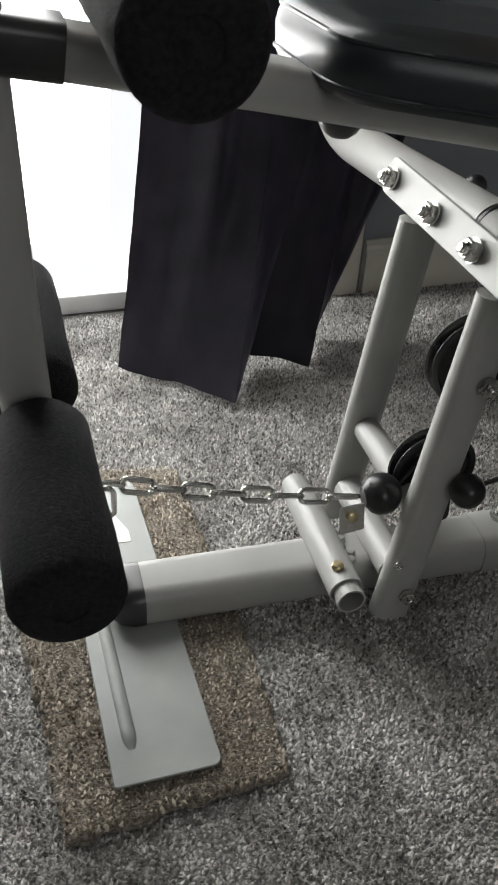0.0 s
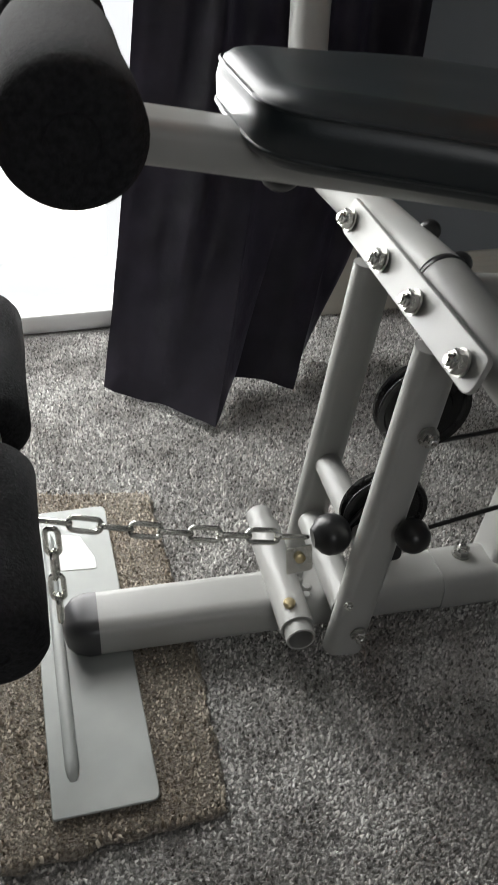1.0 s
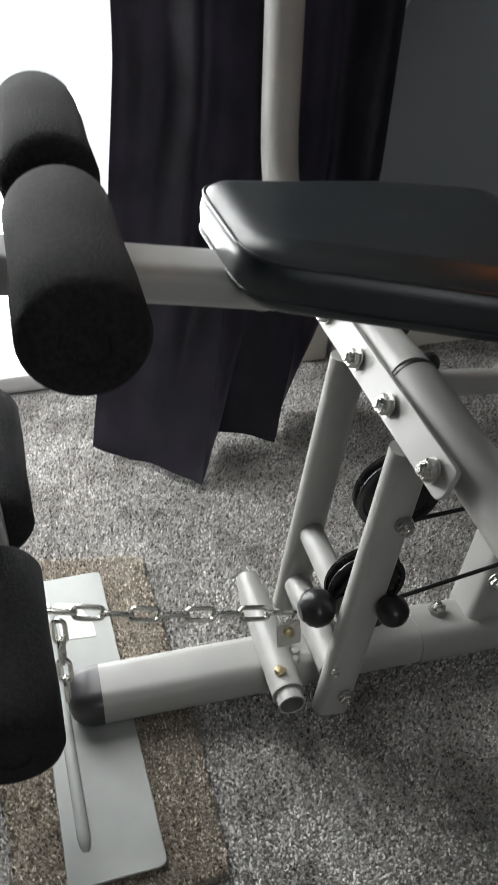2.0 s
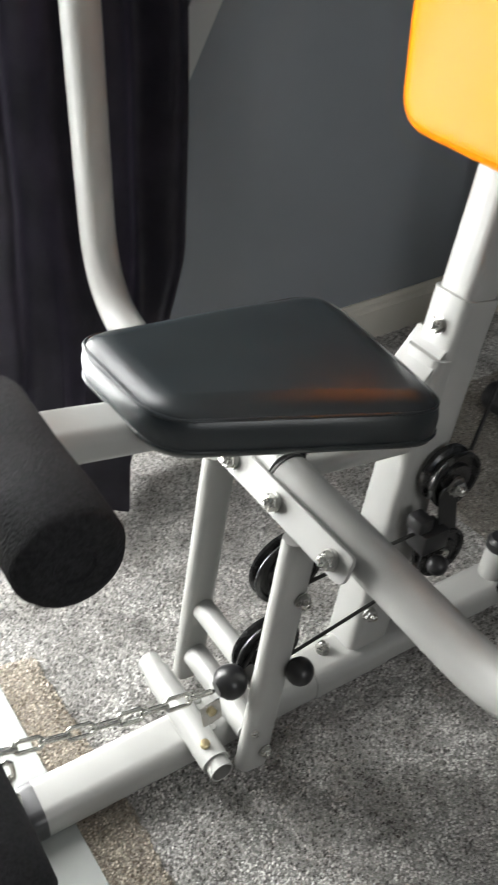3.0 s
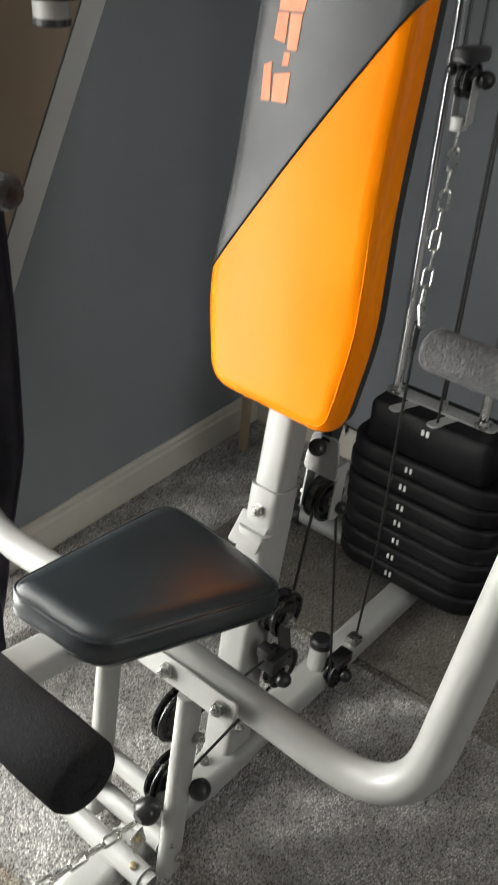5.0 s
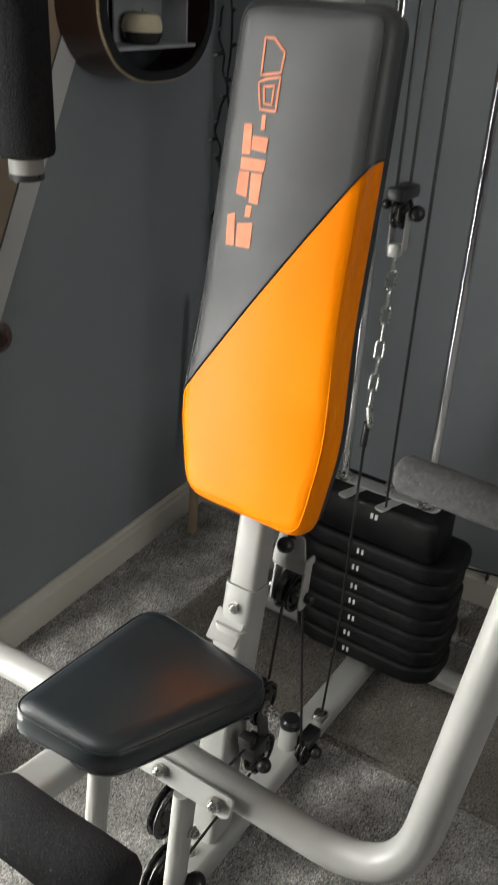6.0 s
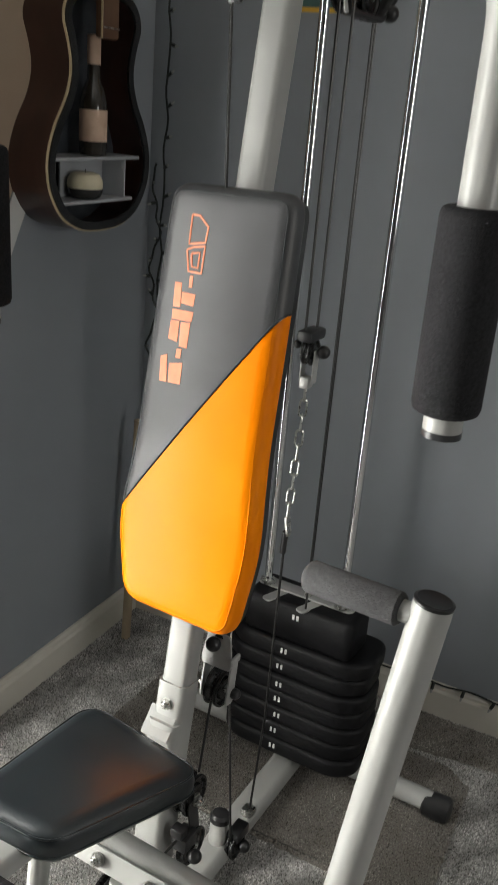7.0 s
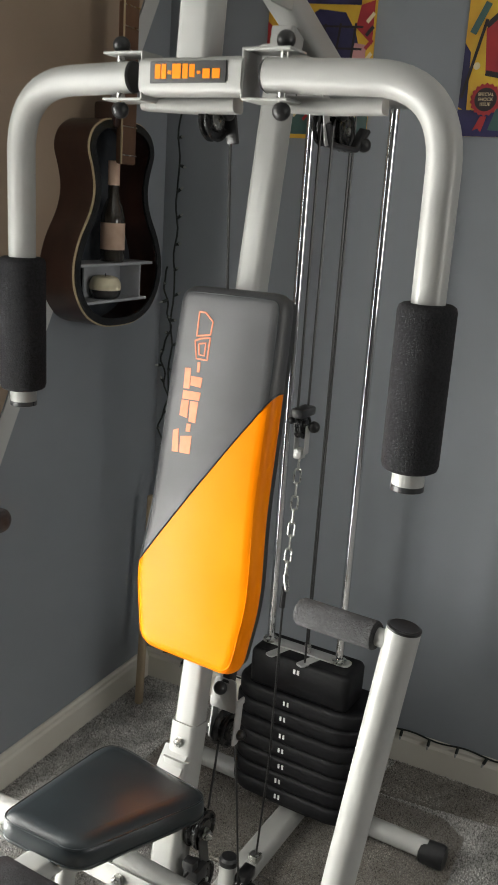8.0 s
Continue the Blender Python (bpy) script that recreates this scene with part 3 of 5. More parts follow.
def inside(px, py, poly):
    hit = np.zeros(len(px), bool)
    for (x0, y0), (x1, y1) in zip(poly, poly[1:] + poly[:1]):
        cross = (y0 > py) != (y1 > py)
        hit ^= cross & (px < (x1 - x0) * (py - y0) / (y1 - y0 + 1e-12) + x0)
    return hit


def pile(name, x0, x1, y0, y1, step, height, base, material_, label, keep=None, avoid=(), parent=None):
    """Many small leaning tufts, joined."""
    rng = np.random.default_rng(5)
    gx, gy = np.meshgrid(np.arange(x0, x1, step), np.arange(y0, y1, step))
    px = gx.ravel() + rng.uniform(-0.5, 0.5, gx.size) * step
    py = gy.ravel() + rng.uniform(-0.5, 0.5, gx.size) * step
    ok = np.ones(len(px), bool)
    if keep:
        ok &= inside(px, py, keep)
    for poly in avoid:
        ok &= ~inside(px, py, poly)
    px, py = px[ok], py[ok]
    n = len(px)
    a = rng.uniform(0, 2 * np.pi, n)
    r = step * rng.uniform(0.55, 0.8, n)
    h = height * rng.uniform(0.6, 1.1, n)
    co = np.zeros((n, 4, 3))
    for k in range(3):
        co[:, k, 0], co[:, k, 1], co[:, k, 2] = px + r * np.cos(a + k * 2.094), py + r * np.sin(a + k * 2.094), base
    b = rng.uniform(0, 2 * np.pi, n)
    lean = step * rng.uniform(0.1, 1.0, n)
    co[:, 3, 0], co[:, 3, 1], co[:, 3, 2] = px + lean * np.cos(b), py + lean * np.sin(b), base + h
    tri = np.array([[0, 1, 3], [1, 2, 3], [2, 0, 3]])
    faces = (tri[None] + 4 * np.arange(n)[:, None, None]).reshape(-1)
    me = bpy.data.meshes.new(name)
    me.vertices.add(4 * n)
    me.vertices.foreach_set("co", co.ravel())
    me.loops.add(9 * n)
    me.loops.foreach_set("vertex_index", faces.astype(np.int32))
    me.polygons.add(3 * n)
    me.polygons.foreach_set("loop_start", np.arange(0, 9 * n, 3, dtype=np.int32))
    me.update(calc_edges=True)
    me.materials.append(material_)
    ob = new(name, me)
    if parent:
        ob.parent = parent
        return tagged(ob, label, kind="stuff")
    return tagged(ob, label, "carpet pile", kind="stuff")


PILE = pile_material("grey_flecked_yarn", (0.17, 0.164, 0.158), (0.55, 0.54, 0.52), (0.95, 0.935, 0.91), (0.5, 0.49, 0.48))
PILE2 = pile_material("beige_flecked_yarn", (0.14, 0.115, 0.09), (0.46, 0.405, 0.33), (0.85, 0.78, 0.67), (0.62, 0.59, 0.56))
PILE3 = pile_material("brown_grey_flecked_yarn", (0.1, 0.092, 0.08), (0.32, 0.298, 0.265), (0.62, 0.585, 0.53), (0.5, 0.48, 0.46))
RUG = [(-0.505, -0.215), (-0.312, -0.205), (-0.303, -0.04), (-0.306, 0.235), (-0.45, 0.262), (-0.515, 0.05)]
RUG2 = [(0.4, -0.45), (0.8, -0.44), (0.845, -0.38), (0.86, 0.1), (0.84, 0.4), (0.42, 0.42)]
RUG3 = [(0.865, -0.2), (0.9, -0.56), (1.02, -0.56), (1.02, -0.2), (0.93, -0.18)]
pile("carpet_pile", -0.95, 1.028, -0.8, 0.664, 0.0035, 0.006, -0.001, PILE, "grey flecked twist-pile tufts of the fitted carpet", None, (RUG, RUG2, RUG3))
pile("pile_surface", -0.53, -0.29, -0.23, 0.27, 0.0038, 0.0075, 0.008, PILE2, "beige flecked tufts", RUG, (), offcut_front)
pile("pile_surface", 0.39, 0.87, -0.46, 0.43, 0.0042, 0.0075, 0.006, PILE3, "brown-grey flecked tufts", RUG2, (), offcut_rear)
pile("pile_surface", 0.86, 1.03, -0.57, -0.17, 0.0042, 0.006, 0.004, PILE3, "brown-grey flecked tufts", RUG3, (), offcut_wall)

# ---- the home gym ----
GYM = pose(0, -0.013, 0, 0, 0, -3.0)
gym = thing("home_gym", "silver-grey steel home multi-gym with black and orange pads, standing on carpet", "home gym", GYM)

# base
part("base_tube", sweep([(-0.398, 0, 0.039), (0.7, 0, 0.039)], rrect(0.046, 0.06, 0.015), (0, 0, 1)), PAINT, gym)
cap_path = [(-0.396, 0, 0.039), (-0.408, 0, 0.039), (-0.42, 0, 0.039), (-0.428, 0, 0.039), (-0.432, 0, 0.039)]
part("end_cap", sweep(cap_path, rrect(0.047, 0.061, 0.016), (0, 0, 1), True, None, [1.02, 1.02, 0.9, 0.66, 0.32]), GREYCAP, gym, "dark grey plastic end cap")
part("base_sleeve", sweep([(-0.03, 0, 0.039), (0.09, 0, 0.039)], rrect(0.049, 0.063, 0.016), (0, 0, 1)), PAINT, gym)
nut((0.003, 0.008, 0.064), (0, 0, 1), gym)
nut((0.06, 0.012, 0.064), (0, 0, 1), gym, 0.8)


def foot_plate():
    out = smooth_outline([(-0.047, -0.2), (0.047, -0.2), (0.045, 0.2), (-0.045, 0.2)], [0.003, 0.009, 0.009, 0.003], 4)
    pl = part("foot_plate", flat_bar(out, Matrix.Identity(4), 0.003), PLATE, gym, "thin scuffed silver steel foot plate with a pressed rib")
    pl.matrix_basis = GYM.inverted() @ pose(-0.411, 0.014, 0.0155, 0, 0, -1.0)
    bm = bmesh.new()
    n, m_ = 44, 10
    rows = []
    for i in range(n + 1):
        y = -0.168 + 0.33 * i / n
        end = min(1, min(i, n - i) / 2.0) ** 0.5
        rows.append([bm.verts.new((-0.026 + 0.0065 * math.cos(math.pi * k / m_) * (0.4 + 0.6 * end), y, 0.0028 + 0.004 * math.sin(math.pi * k / m_) * end)) for k in range(m_ + 1)])
    for r1, r2 in zip(rows, rows[1:]):
        for k in range(m_):
            bm.faces.new((r1[k], r1[k + 1], r2[k + 1], r2[k]))
    part("rib", bm, PLATE, pl, "", 80)
    st = smooth_outline([(-0.016, 0.097), (0.024, 0.093), (0.024, 0.112), (0.01, 0.15), (-0.016, 0.158)], 0.003, 3)
    part("sticker", flat_bar(st, Matrix.Translation((0, 0, 0.0031)), 0.0006, 0), WHITE, pl, "glossy white sticker with a cut corner")
    return pl


foot_plate()

# low cross tube that takes the foot bar
part("cross_tube", pipe((-0.205, -0.068, 0.068), (-0.205, 0.08, 0.068), 0.0175, 0.0025), PAINT, gym)
part("inner_tube", pipe((-0.205, -0.082, 0.068), (-0.205, -0.03, 0.068), 0.0145, 0.002), PAINT, gym)
part("inner_tube", pipe((-0.205, 0.06, 0.068), (-0.205, 0.104, 0.068), 0.0145, 0.002), PAINT, gym)
again("screw", mesh_of("screw", lathe([(0, 0.006), (0.004, 0.0062), (0.0055, 0.005), (0.0062, 0.001)], (0, 0, 0), (0, 0, 1), 16), BRASS), gym, pose(-0.21, -0.05, 0.084), "tarnished brass screw")
for k in range(5):
    part("weld_bead", ball((-0.205 + 0.022 + 0.004 * math.sin(k * 2.1), -0.022 + 0.011 * k, 0.063), 0.0058, 8, 0.7), PAINT, gym)


# front uprights, leaning back, joined by two cross tubes
def upright(y):
    return part("upright", sweep([(-0.153, y, 0.026), (-0.111, y, 0.378)], rrect(0.024, 0.041, 0.0115), (0, 1, 0)), PAINT, gym)


upright(-0.063)
upright(0.094)
part("spacer_tube", rod((-0.148, -0.05, 0.07), (-0.148, 0.082, 0.07), 0.0165), PAINT, gym)
part("spacer_tube", rod((-0.137, -0.05, 0.15), (-0.137, 0.082, 0.15), 0.0145), PAINT, gym)
nut((-0.143, -0.077, 0.058), (0, -1, 0), gym, 0.8)
nut((-0.158, -0.0745, 0.1), (0, -1, 0), gym, 0.45)
nut((-0.112, -0.077, 0.3), (0, -1, 0), gym, 0.9)


def knob(c, r, way, name="knob", squash=0.9):
    w = Vector(way).normalized()
    prof = [(-r * 0.9, r * 0.45), (-r * 0.75, r * 0.6), (-r * 0.6, r * 0.8), (-r * 0.3, r * 0.97), (0, r), (r * 0.35, r * 0.93), (r * 0.65, r * 0.74), (r * 0.85, r * 0.48), (r * 0.95, r * 0.1)]
    return part(name, lathe(prof, c, w, 20), PLASTIC, gym)


knob((-0.112, -0.087, 0.195), 0.0165, (0, -1, 0))
stop = knob((-0.172, -0.04, 0.164), 0.0205, (1, 0, 0.1), "cable_ball")
stop["label"] = "shiny black ball stopper on the cable"

# front pulleys
pulley((-0.116, -0.026, 0.177), 0.043, gym)
pulley((-0.094, -0.022, 0.292), 0.045, gym)
for y in (-0.042, -0.01):
    part("pulley_bracket", flat_bar(smooth_outline([(-0.02, -0.055), (0.02, -0.055), (0.014, 0.012), (-0.014, 0.012)], 0.008, 4), axes((-0.116, y, 0.177), (1, 0, 0), (0, 0, 1)), 0.003), PLASTIC, gym)

# flange with its bolts, and the big round lever bar
FL = axes((-0.117, 0.01, 0.402), (0, -1, 0), (0.35, 0, 1))
part("flange", flat_bar(smooth_outline([(-0.155, -0.02), (0.155, -0.02), (0.155, 0.015), (-0.155, 0.015)], [0.014, 0.014, 0.008, 0.008], 5), FL @ Matrix.Translation((0, 0, -0.004)), 0.005), PAINT, gym)
for y in (0.145, 0.054, -0.026, -0.121):
    nut((-0.121, y, 0.4), (-1, 0, 0.33), gym, 1.05)

TIP_R, TIP_L = Vector((-0.036, -0.437, 0.96)), Vector((-0.09, 0.465, 0.985))
lever = bend([(-0.086, 0.0, 0.403), (-0.075, -0.375, 0.376), TIP_R], 0.13, 12)
part("lever_arm", sweep(lever, circle(0.0242, 28), (1, 0, 0)), PAINT, gym, "thick round silver tube bent upwards")
lever2 = bend([(-0.086, 0.003, 0.403), (-0.078, 0.476, 0.36), TIP_L], 0.13, 12)
part("lever_arm", sweep(lever2, circle(0.0242, 28), (1, 0, 0)), PAINT, gym, "thick round silver tube bent upwards")
part("tube_seam", rod((-0.086, 0.0022, 0.4031), (-0.086, -0.0014, 0.4029), 0.0248, 28), PLASTIC, gym, "dark joint between the two lever tubes")
for tip, elbow, peg, end in ((TIP_R, (-0.075, -0.375, 0.378), (-0.04, -0.425, 0.938), (-0.03, -0.272, 0.936)), (TIP_L, (-0.078, 0.476, 0.36), (-0.1, 0.465, 0.968), (-0.108, 0.24, 0.972))):
    part("tube_cap", lathe([(-0.001, 0.0246), (0.0025, 0.0246), (0.004, 0.021), (0.003, 0.018), (0.003, 0.001)], tip, tip - Vector(elbow), 28), PLASTIC, gym)
    a, b = Vector(peg), Vector(end)
    dirn = (b - a).normalized()
    part("handle_peg", rod(a, b - dirn * 0.004, 0.0135, 16), PAINT, gym)
    part("peg_cap", lathe([(0, 0.0125), (0.002, 0.0125), (0.004, 0.009), (0.004, 0.001)], b - dirn * 0.004, dirn, 20), GREYCAP, gym)
    part("handle_foam", lathe([(0, 0.013), (0.0, 0.018), (0.004, 0.021), (0.122, 0.021), (0.127, 0.018), (0.13, 0.013)], b - dirn * 0.13, dirn, 24), GREYFOAM, gym, "grey foam sleeve")

# brace from the lever's pivot back to the post
part("brace_tube", rod((-0.06, 0.015, 0.39), (0.075, 0.0, 0.385), 0.0125), PAINT, gym)
knob((-0.066, 0.085, 0.412), 0.011, (0.6, 0.3, 0.6))
knob((-0.066, 0.015, 0.412), 0.011, (0.6, 0.3, 0.6))

# ---- leg developer ----
part("seat_tube", sweep([(-0.44, 0.0125, 0.546), (-0.3, 0.0125, 0.524), (-0.03, 0.0125, 0.478)], rrect(0.034, 0.054, 0.012), (0, 0, 1)), PAINT, gym)
part("pivot_sleeve", sweep([(-0.505, 0.0125, 0.556), (-0.438, 0.0125, 0.547)], rrect(0.038, 0.058, 0.01), (0, 0, 1)), PLASTIC, gym)
knob((-0.225, 0.035, 0.492), 0.018, (0, 0, -1))
part("leg_bar", sweep(bend([(-0.496, 0.015, 0.62), (-0.491, 0.015, 0.4), (-0.486, 0.015, 0.26)], 0.1), rrect(0.042, 0.042, 0.014), (0, 1, 0)), PAINT, gym)


def foam_pair(near, far, r, gap):
    """Two foam rollers on one axle that runs between two ends."""
    near, far = Vector(near), Vector(far)
    mid, reach = (near + far) / 2, (far - near).length / 2
    d = (far - near).normalized()
    part("roller_axle", rod(near + d * 0.012, far - d * 0.012, 0.011, 14), PAINT, gym)
    n = reach - gap
    for s in (-1, 1):
        prof = [(0, 0.012), (0.0, r - 0.01), (0.003, r - 0.004), (0.01, r), (n * 0.4, r - 0.0008), (n * 0.7, r + 0.0006), (n - 0.01, r), (n - 0.003, r - 0.004), (n, r - 0.01), (n - 0.0005, 0.014), (n - 0.0025, 0.0125), (n - 0.0025, 0.001)]
        part("foam_roller", lathe(prof, mid + d * (s * gap), d * s, 36), FOAM, gym, "thick black foam roller", 50)


foam_pair((-0.392, -0.197, 0.592), (-0.392, 0.227, 0.592), 0.038, 0.026)
foam_pair((-0.474, -0.202, 0.243), (-0.486, 0.23, 0.272), 0.041, 0.024)

# chain from the cable ball to the leg bar
LINK = link_mesh("link", 0.035, 0.0165, 0.0025, CHAIN)
sag = [(-0.198 - 0.255 * u, -0.042 + 0.02 * u, 0.166 + 0.044 * u - 0.005 * math.sin(u * 3.14)) for u in [k / 10 for k in range(11)]]
chain_along("pull_chain", sag, LINK, 0.0275, gym, "zinc-plated steel chain from the leg bar")
chain_along("chain_tail", [(-0.43, -0.045, 0.214), (-0.43, -0.047, 0.1)], LINK, 0.0275, gym, "loose hanging end of the zinc-plated chain", 10)
part("chain_clip", flat_bar(smooth_outline([(-0.013, -0.016), (0.013, -0.016), (0.013, 0.012), (-0.013, 0.012)], 0.002, 2), axes((-0.208, -0.058, 0.157), (1, 0.1, 0), (0, 0.25, 1)), 0.0015), CHAIN, gym, "small bright zinc clip plate")
part("clip_screw", lathe([(0, 0.005), (0.003, 0.005), (0.004, 0.003)], (-0.208, -0.0595, 0.158), (0, -1, 0.25), 12), BRASS, gym)

# ---- seat ----
seat_line = dense(smooth_outline([(-0.264, -0.056), (-0.012, -0.14), (0.02, 0.106), (-0.272, 0.1)], [0.034, 0.045, 0.05, 0.034], 8), 0.012)
sb = cushion(seat_line, [(0.008, 0.514), (0.0025, 0.5155), (0.0003, 0.521), (-0.0005, 0.531), (-0.001, 0.54), (0.001, 0.549), (0.005, 0.5555), (0.012, 0.56), (0.024, 0.5635)], 0.004, 0.0015)
for v in sb.verts:
    v.co.z += 0.01 - 0.09 * (v.co.x + 0.25)
seat = part("seat", sb, VINYL, gym, "black vinyl seat pad with stitched edges", 60)
for z, d in ((0.5535, 0.0022), (0.523, -0.0002)):
    ring = [(x, y, z + 0.01 - 0.09 * (x + 0.25)) for x, y in inset(seat_line, d)]
    part("welt", sweep(ring + ring[:1], circle(0.0016, 6), (0, 0, 1), False), VINYL, seat, "", 60)

# ---- post, sleeve and backrest ----
def post_x(z):
    return 0.111 + 0.162 * (z - 0.53)


part("lower_post", sweep([(0.062, 0.012, 0.04), (0.122, 0.012, 0.49)], rrect(0.056, 0.066, 0.012), (0, 1, 0)), PAINT, gym)
part("upper_post", sweep([(post_x(0.46) + 0.024, 0.01, 0.46), (post_x(1.8) + 0.024, 0.012, 1.8)], rrect(0.048, 0.048, 0.011), (0, 1, 0)), PAINT, gym)
part("post_sleeve", sweep([(post_x(0.42) + 0.024, 0.011, 0.42), (post_x(0.556) + 0.024, 0.011, 0.556)], rrect(0.055, 0.055, 0.012), (0, 1, 0)), PAINT, gym)
part("stop_tab", flat_bar(smooth_outline([(-0.027, 0), (0.027, 0), (0.027, 0.052), (-0.027, 0.052)], 0.003, 2), axes((0.11, 0.018, 0.51), (0, -1, 0), (-0.64, 0, -0.77)), 0.004), PAINT, gym)
nut((0.107, 0.012, 0.524), (-1, 0, 0.15), gym)
nut((0.052, -0.016, 0.13), (0, -1, 0), gym)

PADS = 0.145
pad_m = axes((0.079 - 0.7 * PADS, 0, 0), (0, -1, 0), (PADS, 0, 1))
cosl = math.sqrt(1 + PADS * PADS)


def pz(z):
    return z * cosl


pad_line = [(-0.1, pz(0.712)), (0.104, pz(0.706)), (0.122, pz(0.845)), (0.111, pz(0.99)), (0.11, pz(1.2)), (0.106, pz(1.368)), (-0.1, pz(1.365)), (-0.106, pz(1.2)), (-0.111, pz(0.99)), (-0.128, pz(0.845))]
pad_line = dense(smooth_outline(pad_line, [0.035, 0.035, 0.045, 0.05, 0.05, 0.03, 0.03, 0.05, 0.05, 0.045], 7), 0.012)
DOME, WOBBLE = 0.009, 0.001
PROFILE = [(0.006, -0.036), (-0.001, -0.035), (-0.003, -0.029), (-0.002, -0.019), (0.001, -0.011), (0.006, -0.005), (0.012, -0.0015), (0.02, 0.0)]


def cut_pad(keep_above):
    """One side of the pad, cut along the slanting seam."""
    bm = cushion(pad_line, PROFILE, DOME, WOBBLE)
    p, q = Vector((0.122, pz(1.222), 0)), Vector((-0.124, pz(0.86), 0))
    nrm = Vector((-(q - p).y, (q - p).x, 0)).normalized()
    if nrm.y < 0:
        nrm = -nrm
    geom = bm.verts[:] + bm.edges[:] + bm.faces[:]
    bmesh.ops.bisect_plane(bm, geom=geom, plane_co=p, plane_no=nrm, clear_inner=keep_above, clear_outer=not keep_above)
    edge = sorted((v.co.copy() for v in bm.verts if abs((v.co - p).dot(nrm)) < 1e-5), key=lambda c: (c - p).dot(q - p))
    bmesh.ops.transform(bm, matrix=pad_m, verts=bm.verts)
    return bm, edge


upper, seam = cut_pad(True)
back = part("backrest", upper, VINYL2, gym, "tall padded vinyl backrest, charcoal above and orange below", 60)
lower, _ = cut_pad(False)
part("lower_cover", lower, ORANGE, back, "bright orange vinyl panel", 60)
front_seam = [pad_m @ (c + Vector((0, 0, 0.0004))) for c in seam if c.z > -0.03]
part("piping", sweep(front_seam, circle(0.0016, 6), (1, 0, 0)), VINYL, back, "black piping along the seam")
part("backing_board", flat_bar(inset(pad_line, 0.002), pad_m @ Matrix.Translation((0, 0, -0.058)), 0.022, 0.003), PLASTIC, back)
for side, mat in ((1, VINYL), (-1, ORANGE)):
    run = [Vector((x, y, -0.0035)) for x, y in inset(pad_line, 0.0095)]
    p, q = Vector((0.122, pz(1.222), 0)), Vector((-0.124, pz(0.86), 0))
    up = Vector(((q - p).y, -(q - p).x, 0)).normalized()
    up = up if up.y > 0 else -up
    ins = [(c - p).dot(up) * side > 0 for c in run]
    k0 = next(k for k in range(len(run)) if ins[k] and not ins[k - 1])
    run, ins = run[k0:] + run[:k0], ins[k0:] + ins[:k0]
    run = [c for c, keep in zip(run, ins) if keep]
    part("stitched_edge", sweep([pad_m @ c for c in run], circle(0.0013, 6), (1, 0, 0)), mat, back, "", 60)

# the maker's mark: plain orange shapes in a column
def on_pad(x, y):
    """From the mark's own grid, y downwards, to the pad's face."""
    v = (735 - y) * 0.00041
    u = -0.072 + (x - 163 - (735 - y) * 0.145) * 0.00045
    return u + 0.06 * v, pz(1.078) + v + 0.08 * (u + 0.05)


BLOCKS = [
    [(165, 640), (192, 630), (194, 733), (163, 733)], [(202, 662), (256, 655), (250, 735), (200, 733)], [(230, 605), (250, 605), (246, 640), (226, 640)],
    [(200, 505), (236, 505), (230, 582), (192, 572)], [(242, 508), (280, 508), (270, 600), (238, 596)], [(205, 463), (290, 468), (284, 503), (203, 500)],
    [(210, 367), (238, 367), (236, 455), (206, 455)], [(241, 400), (294, 405), (288, 448), (239, 440)], [(268, 340), (281, 340), (279, 383), (266, 383)]]
pad_swell = swell_over(inset(pad_line, PROFILE[-1][0]), DOME, WOBBLE)[0]
for quad in BLOCKS:
    bm = flat_bar(dense([on_pad(x, y) for x, y in quad][::-1], 0.008), Matrix.Identity(4), 0.0008, 0)
    for v in bm.verts:
        v.co.z += pad_swell(v.co.x, v.co.y)
    bmesh.ops.transform(bm, matrix=pad_m, verts=bm.verts)
    part("mark", bm, PRINT, back, "orange printed mark on the backrest")
LOOPS = [[(250, 250), (275, 240), (318, 235), (310, 330), (260, 325)], [(268, 262), (300, 258), (296, 312), (272, 308)], [(262, 127), (290, 130), (325, 168), (318, 222), (256, 230)]]
for quad in LOOPS:
    loop = [pad_m @ Vector((x, y, pad_swell(x, y) + 0.0003)) for x, y in dense([on_pad(x, y) for x, y in quad], 0.006)]
    part("mark", sweep(loop + loop[:1], rrect(0.0016, 0.003, 0.0003, 1), (1, 0, 0), False), PRINT, back, "orange printed outline mark on the backrest")

# ---- cable pulleys behind the post ----
def fork():
    """A yoke plate whose two prongs carry a pulley."""
    out = smooth_outline([(-0.03, 0.0), (0.03, 0.0), (0.03, 0.02), (0.022, 0.066), (-0.022, 0.066), (-0.03, 0.02)], 0.008, 4)
    yoke = part("pulley_yoke", flat_bar(out, axes((0.206, -0.022, 0.556), (0, -1, 0), (0.1, 0, 1)), 0.004), BRACKET, gym)
    part("yoke_tab", box((0.196, -0.058, 0.572), (0.226, -0.052, 0.586), 0.002, 1), BRACKET, yoke)
    strap = smooth_outline([(-0.013, -0.052), (0.013, -0.052), (0.011, 0.042), (-0.011, 0.042)], 0.011, 4)
    for y in (0.003, -0.05):
        part("pulley_strap", flat_bar(strap, axes((0.217, y + 0.003, 0.535), (1, 0, -0.12), (0.12, 0, 1)), 0.004), BRACKET, yoke)


